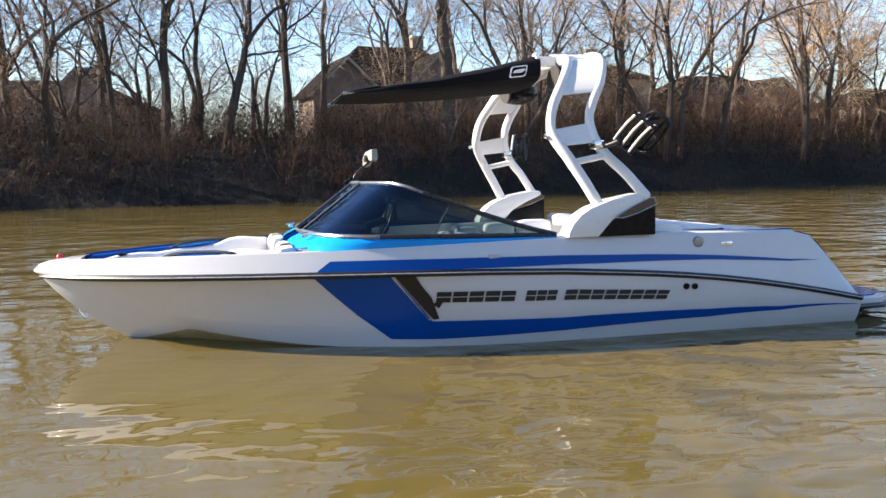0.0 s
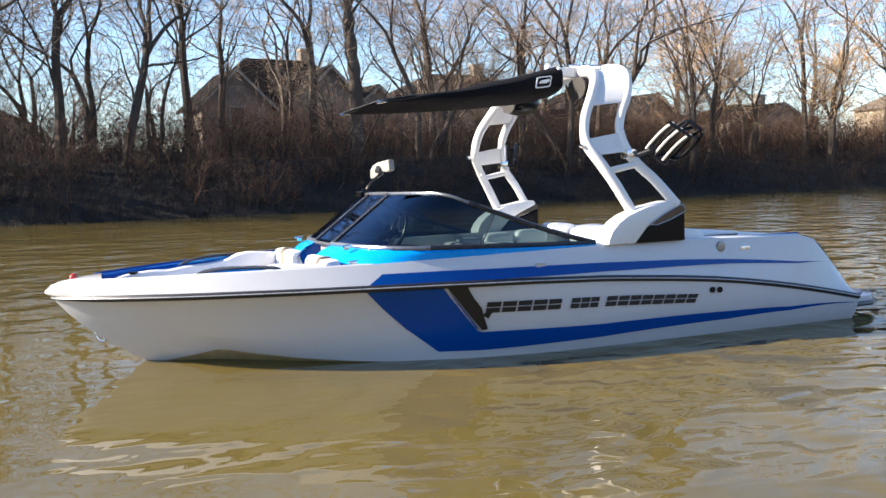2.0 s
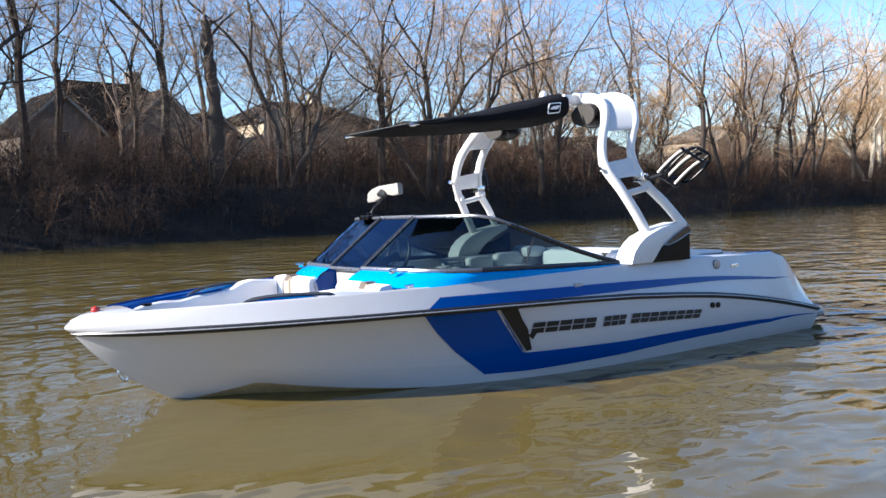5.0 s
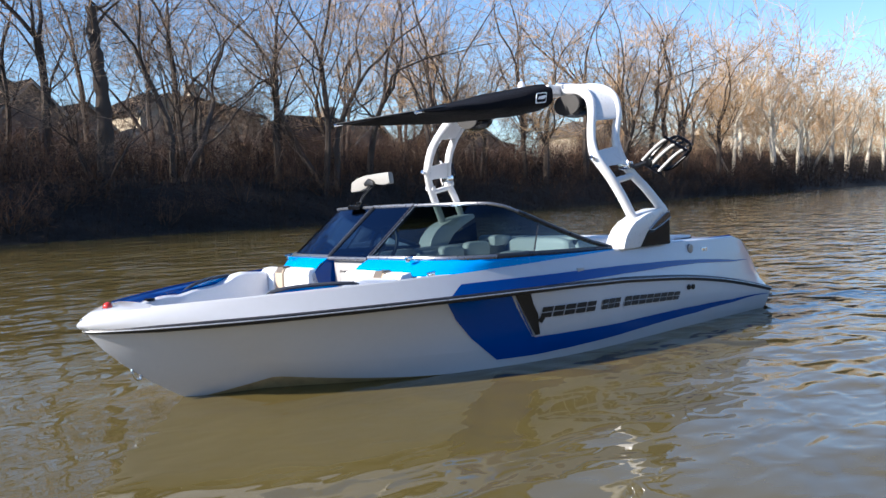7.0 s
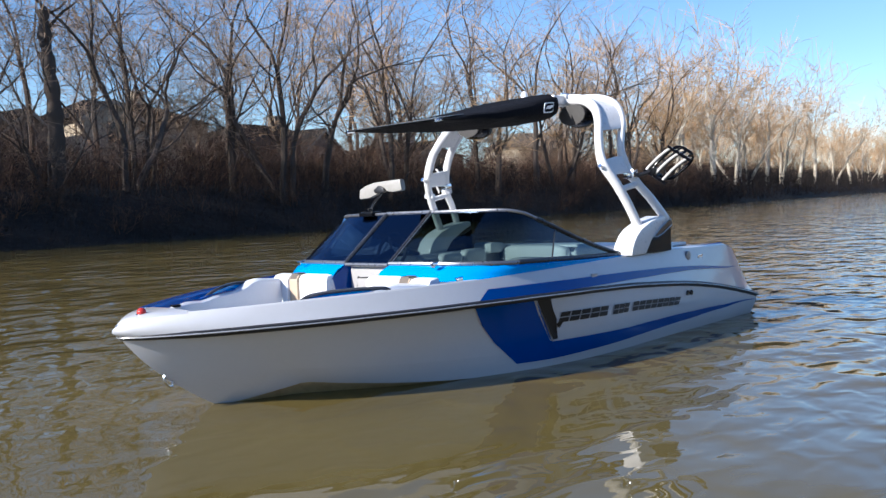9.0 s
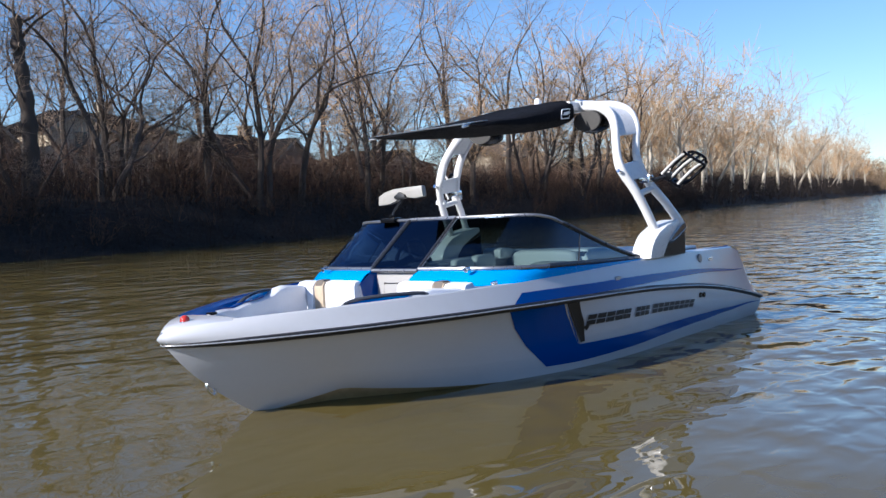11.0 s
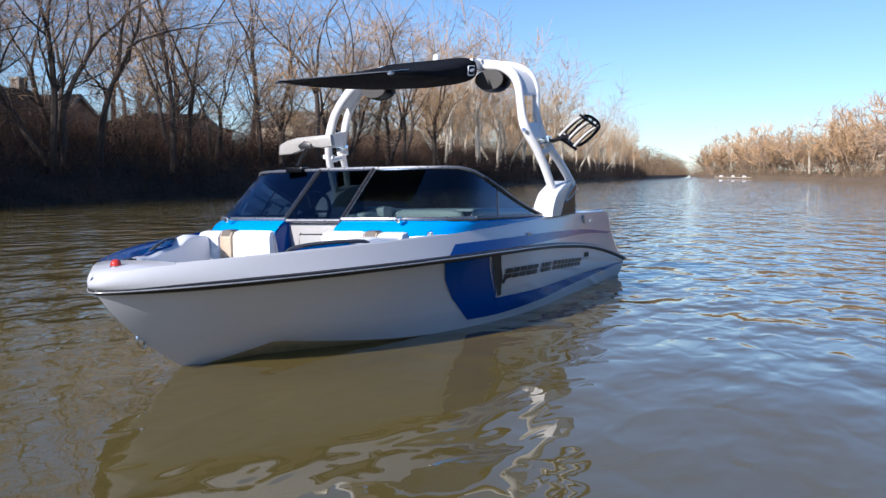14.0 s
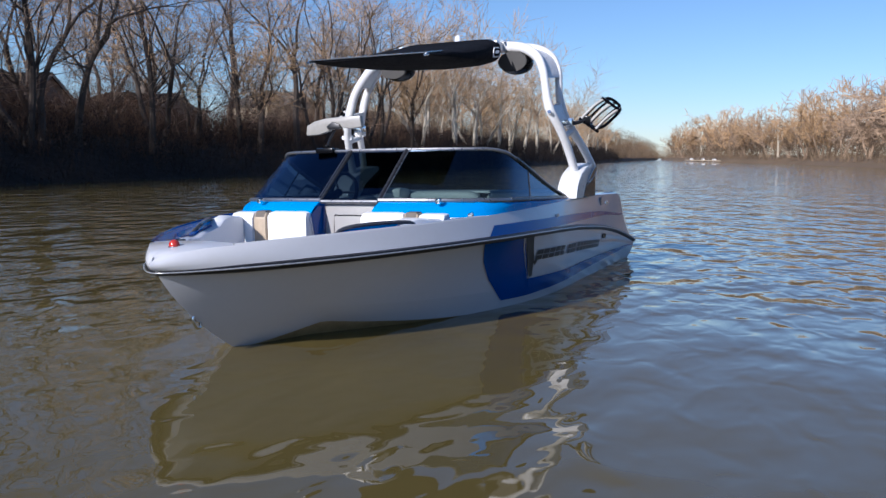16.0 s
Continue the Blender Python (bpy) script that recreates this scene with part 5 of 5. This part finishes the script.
# trunks that can be told apart, then the wood between and behind them
for x, y, k, size, turn in ((-7.1, 21.0, 3, 1.05, 30), (-3.7, 21.4, 0, 1.0, 200), (-1.9, 20.6, 1, 1.0, 190), (0.4, 24.4, 0, 1.05, 90), (4.6, 23.2, 0, 1.0, 10), (8.1, 21.5, 3, 1.0, 120),
                            (9.2, 23.3, 2, 0.95, 45), (9.7, 23.4, 4, 1.1, 0), (12.3, 21.9, 0, 0.95, 300), (13.4, 20.4, 2, 1.0, 140), (14.0, 20.9, 3, 1.05, 260), (16.2, 21.3, 1, 0.9, 60),
                            (19.5, 20.9, 2, 1.0, 80), (27.1, 22.4, 2, 1.05, 20), (24.0, 22.5, 4, 1.1, 240), (33.0, 23.0, 0, 1.1, 310),
                            (37.0, 23.2, 2, 1.0, 100), (40.5, 23.5, 1, 1.1, 15), (-11.0, 22.5, 2, 1.0, 70), (-15.0, 21.6, 0, 1.0, 130), (-20, 22, 4, 1.1, 10), (-26, 22, 0, 1.1, 50)):
    plant(PROTOS[k], x, y, ground_z(x, y), turn, size)
for x, y, k, size in ((20.7, 21.6, 0, 1.0), (28.0, 21.8, 1, 1.0), (35.0, 22.8, 0, 1.0), (31.0, 26.0, 1, 1.05), (39.0, 25.5, 1, 1.1), (43.0, 24.0, 0, 1.1), (24.5, 25.5, 1, 1.0), (17.5, 25.0, 0, 1.0), (46, 24.5, 0, 1.1), (50.3, 24.2, 1, 1.15), (48.5, 27.0, 0, 1.15)):
    plant(TAN_PROTOS[k], x, y, ground_z(x, y), rngt.uniform(0, 360), size)
for x, y, k, size in ((-9.0, 24.5, 0, 1.0), (-8.0, 27.0, 3, 1.0), (-5.5, 23.0, 2, 0.95), (-4.6, 26.0, 4, 1.1), (-2.8, 24.8, 3, 1.0), (-6.6, 29.0, 0, 1.0), (-10.5, 26.0, 3, 1.1), (-0.6, 27.0, 4, 1.1)):
    plant(PROTOS[k], x, y, ground_z(x, y), rngt.uniform(0, 360), size)
for x, y, k, size in ((54, 25.2, 1, 1.0), (58, 26.5, 2, 1.15), (62, 25.6, 0, 1.25), (67, 26.0, 1, 1.1), (72, 27.5, 0, 1.0), (78, 27.2, 2, 1.3), (84, 28.0, 1, 1.1), (91, 28.6, 0, 1.0), (99, 29.5, 2, 1.3), (108, 30, 1, 1.1), (118, 31, 0, 1.0), (130, 33, 1, 1.1), (145, 34.5, 0, 1.0)):
    plant(PALE_PROTOS[k], x, y, ground_z(x, y), rngt.uniform(0, 360), size)
for i in range(13):
    x = -32 + 110 * (i + rngt.random()) / 13
    y = left_bank(x) + rngt.uniform(3.5, 24)
    plant(rngt.choice(PROTOS), x, y, ground_z(x, y), rngt.uniform(0, 360), rngt.uniform(0.75, 1.1))
for i in range(15):
    x = -26 + 80 * (i + rngt.random()) / 15
    y = left_bank(x) + rngt.uniform(2.0, 7)
    plant(PROTOS[5 if i % 3 else 4], x, y, ground_z(x, y), rngt.uniform(0, 360), rngt.uniform(0.7, 1.1))
for i in range(7):
    x = 1 + 24 * (i + rngt.random()) / 7
    y = left_bank(x) + rngt.uniform(5, 15)
    plant(PROTOS[i % 5], x, y, ground_z(x, y), rngt.uniform(0, 360), rngt.uniform(0.8, 1.05))
for i in range(50):
    x = 57 + 129 * (i + rngt.random()) / 50
    y = left_bank(x) + rngt.uniform(2, 20)
    plant(rngt.choice(PALE_PROTOS + TAN_PROTOS[:1]), x, y, ground_z(x, y), rngt.uniform(0, 360), rngt.uniform(0.75, 1.05))
for i in range(34):
    x = 170 + 270 * (i + rngt.random()) / 34
    y = left_bank(x) + rngt.uniform(1.5, 25)
    plant(rngt.choice(FAR_PROTOS), x, y, 1.5, rngt.uniform(0, 360), rngt.uniform(0.75, 1.0) * (1.0 - 0.45 * (x - 170) / 270))
# the bank across the river, and the bend that closes it
for i in range(108):
    t = (i + rngt.random()) / 108 * (len(RIGHT_BANK) - 5.3) + 4.3
    k = min(int(t), len(RIGHT_BANK) - 2)
    ax, ay = RIGHT_BANK[k]
    bx, by = RIGHT_BANK[k + 1]
    x, y = ax + (bx - ax) * (t - k), ay + (by - ay) * (t - k)
    n = Vector((by - ay, -(bx - ax), 0)).normalized() * rngt.uniform(3, 30) * (1 if i % 3 else 0.5)
    plant(rngt.choice(FAR_PROTOS + FAR_PROTOS[1:]), x + n.x, y + n.y, 1.6, rngt.uniform(0, 360), rngt.uniform(1.15, 1.85))
# unseen trees added behind the camera to keep low sky off the hull
for i in range(8):
    plant(rngt.choice(FAR_PROTOS), -120 + 210 * (i + rngt.random()) / 8, -40 - rngt.uniform(0, 10), 1.4, rngt.uniform(0, 360), rngt.uniform(0.9, 1.2))
for i in range(16):
    plant(rngt.choice(FAR_PROTOS), 425 + rngt.uniform(0, 90), 30 + 85 * (i + rngt.random()) / 16, 1.5, rngt.uniform(0, 360), rngt.uniform(0.5, 0.85))
for p in PROTOS + TAN_PROTOS + PALE_PROTOS + FAR_PROTOS:
    if p.name not in first_use:
        plant(p, -40, 30, 2, 0, 1)

# shrubs that rise out of the undergrowth


def make_shrub(seed, height, label):
    """A bare shrub: many crooked stems from one root, with fine side twigs."""
    rng = random.Random(seed)
    acc = ([], [])
    s = new("bare_shrub")
    for k in range(8):
        a = rng.uniform(0, 6.28)
        d = Vector((0.75 * math.cos(a), 0.75 * math.sin(a), rng.uniform(0.6, 1.4))).normalized()
        limb(acc, rng, Vector((0.1 * math.cos(a), 0.1 * math.sin(a), -0.1)), d, height * rng.uniform(0.5, 1.0), 0.018, 1, ((), (3, 1, 0.26, 0.04, 1.0), (4, 0, 0.30, 0.02, 1.0), (2, 0, 0.32, 0.0, 1.0), (0, 0, 0.3, 0.0, 1.0)), 0.0045)
    acc = fit_height(acc, height)
    v, f = tubes_mesh(acc[0])
    mesh_object("root_clump", v, f, SHRUB, s, smooth=False)
    v, f = tubes_mesh(acc[1])
    mesh_object("crown", v, f, SHRUB, s, smooth=False)
    tagged(s, label, "shrub", "bare shrubs on the bank")
    return s


SHRUBS = [make_shrub(31, 2.6, "tangled reddish-brown bare shrub on the bank"), make_shrub(32, 3.2, "tall tangled bare shrub on the bank"), make_shrub(33, 2.0, "low tangled bare shrub on the bank")]
for i in range(78):
    x = -28 + 98 * (i + rngt.random()) / 78
    y = left_bank(x) + rngt.uniform(2.2, 8)
    plant(SHRUBS[i % 3], x, y, ground_z(x, y), rngt.uniform(0, 360), rngt.uniform(0.75, 1.25))

# shrubs that hang over the river's edge
for i in range(74):
    x = -30 + 92 * (i + rngt.random()) / 74
    y = left_bank(x) + rngt.uniform(0.35, 2.4)
    plant(SHRUBS[i % 3], x, y, ground_z(x, y), rngt.uniform(0, 360), rngt.uniform(0.45, 0.85))

for i in range(44):
    x = -17 + 21 * (i + rngt.random()) / 44
    y = left_bank(x) + rngt.uniform(0.2, 4.0)
    plant(SHRUBS[i % 3], x, y, ground_z(x, y), rngt.uniform(0, 360), rngt.uniform(0.5, 0.9))

# small white docks far down the river


def dock(x, y, turn, length):
    d = new("boat_dock")
    d.matrix_basis = pose(x, y, 0, 0, 0, turn)
    tagged(d, "small white floating dock by the far bank", "dock", "docks by the far bank")
    part("deck", box_bm(-length / 2, length / 2, -1.2, 1.2, 0.25, 0.50), CREAM, d, bevel=0.05)
    for k in (-1, 1):
        part("post", tube_bm([(k * length * 0.42, 1.0, -0.5), (k * length * 0.42, 1.0, 1.3)], 0.08, 8), SIDING, d)
    part("locker", box_bm(-0.6, 0.6, -0.4, 0.4, 0.55, 1.0), VINYL, d, bevel=0.08)


dock(276, 24.5, 25, 6)
dock(286, 29.0, 20, 7)
dock(296, 34.0, 30, 6)

# ---- undergrowth on the banks ----


def brush(name, mat, label, count, place, tall, rng, blades=3, curl=0.25, thick=0.012):
    """Upright stems with side shoots, all of one thicket in one mesh."""
    verts, faces = [], []
    for _ in range(count):
        x, y, z, far = place(rng)
        for _ in range(blades):
            h = tall * rng.uniform(0.45, 1.15)
            a, lean = rng.uniform(0, 6.28), rng.uniform(0, curl)
            dx, dy = math.cos(a) * lean, math.sin(a) * lean
            ox, oy = x + rng.uniform(-0.25, 0.25) * far, y + rng.uniform(-0.25, 0.25) * far
            w = thick * far * rng.uniform(0.6, 1.4)
            base = len(verts)
            pts = [(ox, oy, z), (ox + dx * h * 0.35, oy + dy * h * 0.35, z + h * 0.5), (ox + dx * h, oy + dy * h, z + h)]
            for i, (px, py, pz) in enumerate(pts):
                r = w * (1 - 0.42 * i)
                for k in range(3):
                    g = 2.1 * k + a
                    verts.append((px + r * math.cos(g), py + r * math.sin(g), pz))
            for i in (0, 1):
                for k in range(3):
                    m = (k + 1) % 3
                    faces.append((base + i * 3 + k, base + i * 3 + m, base + i * 3 + 3 + m, base + i * 3 + 3 + k))
            # two side shoots
            for s in range(2):
                t = rng.uniform(0.3, 0.9)
                sx, sy, sz = ox + dx * h * t * t, oy + dy * h * t * t, z + h * t
                b = rng.uniform(0, 6.28)
                l = h * rng.uniform(0.15, 0.4)
                ex, ey, ez = sx + math.cos(b) * l * 0.7, sy + math.sin(b) * l * 0.7, sz + l * rng.uniform(0.2, 0.9)
                q = len(verts)
                r = w * 0.55
                verts += [(sx + r, sy, sz), (sx - r, sy + r, sz), (sx, sy - r, sz - r), (ex, ey, ez)]
                faces += [(q, q + 1, q + 3), (q + 1, q + 2, q + 3), (q + 2, q, q + 3)]
    ob = mesh_object(name, verts, faces, mat, smooth=False)
    return tagged(ob, label, "undergrowth", kind="stuff")


def leaves(name, mat, label, count, place, size, rng, tall=1.5):
    """Small bent leaves and tufts in a thicket."""
    verts, faces = [], []
    for _ in range(count):
        x, y, z, far = place(rng)
        s = size * far * rng.uniform(0.5, 1.5)
        z += rng.uniform(0, 1) ** 1.6 * tall
        n = Vector((rng.uniform(-1, 1), rng.uniform(-1, 1), rng.uniform(-1, 1))).normalized()
        a = n.orthogonal().normalized()
        b = n.cross(a)
        c = Vector((x, y, z))
        q = len(verts)
        verts += [tuple(c - a * s), tuple(c + b * s * 0.5 + n * s * 0.2), tuple(c + a * s), tuple(c - b * s * 0.5 + n * s * 0.2)]
        faces.append((q, q + 1, q + 2, q + 3))
    ob = mesh_object(name, verts, faces, mat, smooth=False)
    return tagged(ob, label, "undergrowth", kind="stuff")


def near_place(rng):
    x = rng.uniform(-32, 60)
    d = rng.uniform(-0.1, 1) ** 1 * 6.5 if rng.random() < 0.8 else rng.uniform(5, 14)
    y = left_bank(x) + max(d, 0.0)
    return x, y, ground_z(x, y), 1.0


def mid_place(rng):
    x = 55 + 130 * rng.random() ** 1.4
    y = left_bank(x) + rng.uniform(0.1, 9)
    return x, y, ground_z(x, y), 1.8


def mid_back_place(rng):
    x = 52 + 135 * rng.random() ** 1.3
    y = left_bank(x) + rng.uniform(5, 20)
    return x, y, ground_z(x, y), 2.2


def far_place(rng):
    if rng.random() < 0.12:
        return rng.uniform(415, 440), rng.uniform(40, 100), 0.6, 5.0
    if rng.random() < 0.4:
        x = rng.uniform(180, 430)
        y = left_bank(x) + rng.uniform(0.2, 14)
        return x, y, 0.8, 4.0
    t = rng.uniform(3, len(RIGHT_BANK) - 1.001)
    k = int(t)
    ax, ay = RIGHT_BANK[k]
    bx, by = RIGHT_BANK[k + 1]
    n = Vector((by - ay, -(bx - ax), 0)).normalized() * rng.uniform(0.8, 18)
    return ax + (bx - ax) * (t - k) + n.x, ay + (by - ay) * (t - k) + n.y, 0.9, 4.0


rngb = random.Random(9)
brush("undergrowth_stems", SHADED_BRUSH, "dense reddish-brown winter undergrowth on the bank, darkened in colour for shade", 6500, near_place, 1.35, rngb, 3, 0.95, 0.007)
def back_place(rng):
    x = rng.uniform(-32, 70)
    y = left_bank(x) + rng.uniform(2.5, 14)
    return x, y, ground_z(x, y), 1.3


brush("thicket_stems", THICKET, "tangled reddish-brown saplings and vines behind the bank", 5200, back_place, 2.2, rngb, 3, 1.3, 0.0055)
leaves("undergrowth_leaves", SHADED_LITTER, "dead brown leaves caught in the undergrowth, darkened in colour for shade", 42000, near_place, 0.045, rngb)
brush("far_undergrowth_stems", SHADED_BRUSH, "brown undergrowth farther along the bank, darkened in colour for shade", 3500, mid_place, 1.9, rngb, 2, 0.4, 0.010)
leaves("far_undergrowth_leaves", SHADED_LITTER, "dead brown leaves farther along the bank, darkened in colour for shade", 24000, mid_place, 0.06, rngb)
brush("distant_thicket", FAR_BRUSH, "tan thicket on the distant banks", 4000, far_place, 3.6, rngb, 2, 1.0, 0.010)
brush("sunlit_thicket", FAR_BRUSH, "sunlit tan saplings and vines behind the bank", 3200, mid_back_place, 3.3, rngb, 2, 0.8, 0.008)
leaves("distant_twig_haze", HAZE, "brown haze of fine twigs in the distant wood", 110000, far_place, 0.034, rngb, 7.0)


# unseen twigs behind the camera, added to darken the hull's port side
def behind_place(rng):
    x = rng.uniform(-130, 95)
    return x, -37 - rng.uniform(1.0, 12), 1.2, 1.5


leaves("near_bank_twig_haze", HAZE, "unseen brown twigs added behind the camera to block low sky", 30000, behind_place, 0.16, rngb, 10.0)
leaves("thicket_twig_haze", HAZE, "fine tan twigs among the saplings farther along the bank", 20000, mid_back_place, 0.026, rngb, 5.0)
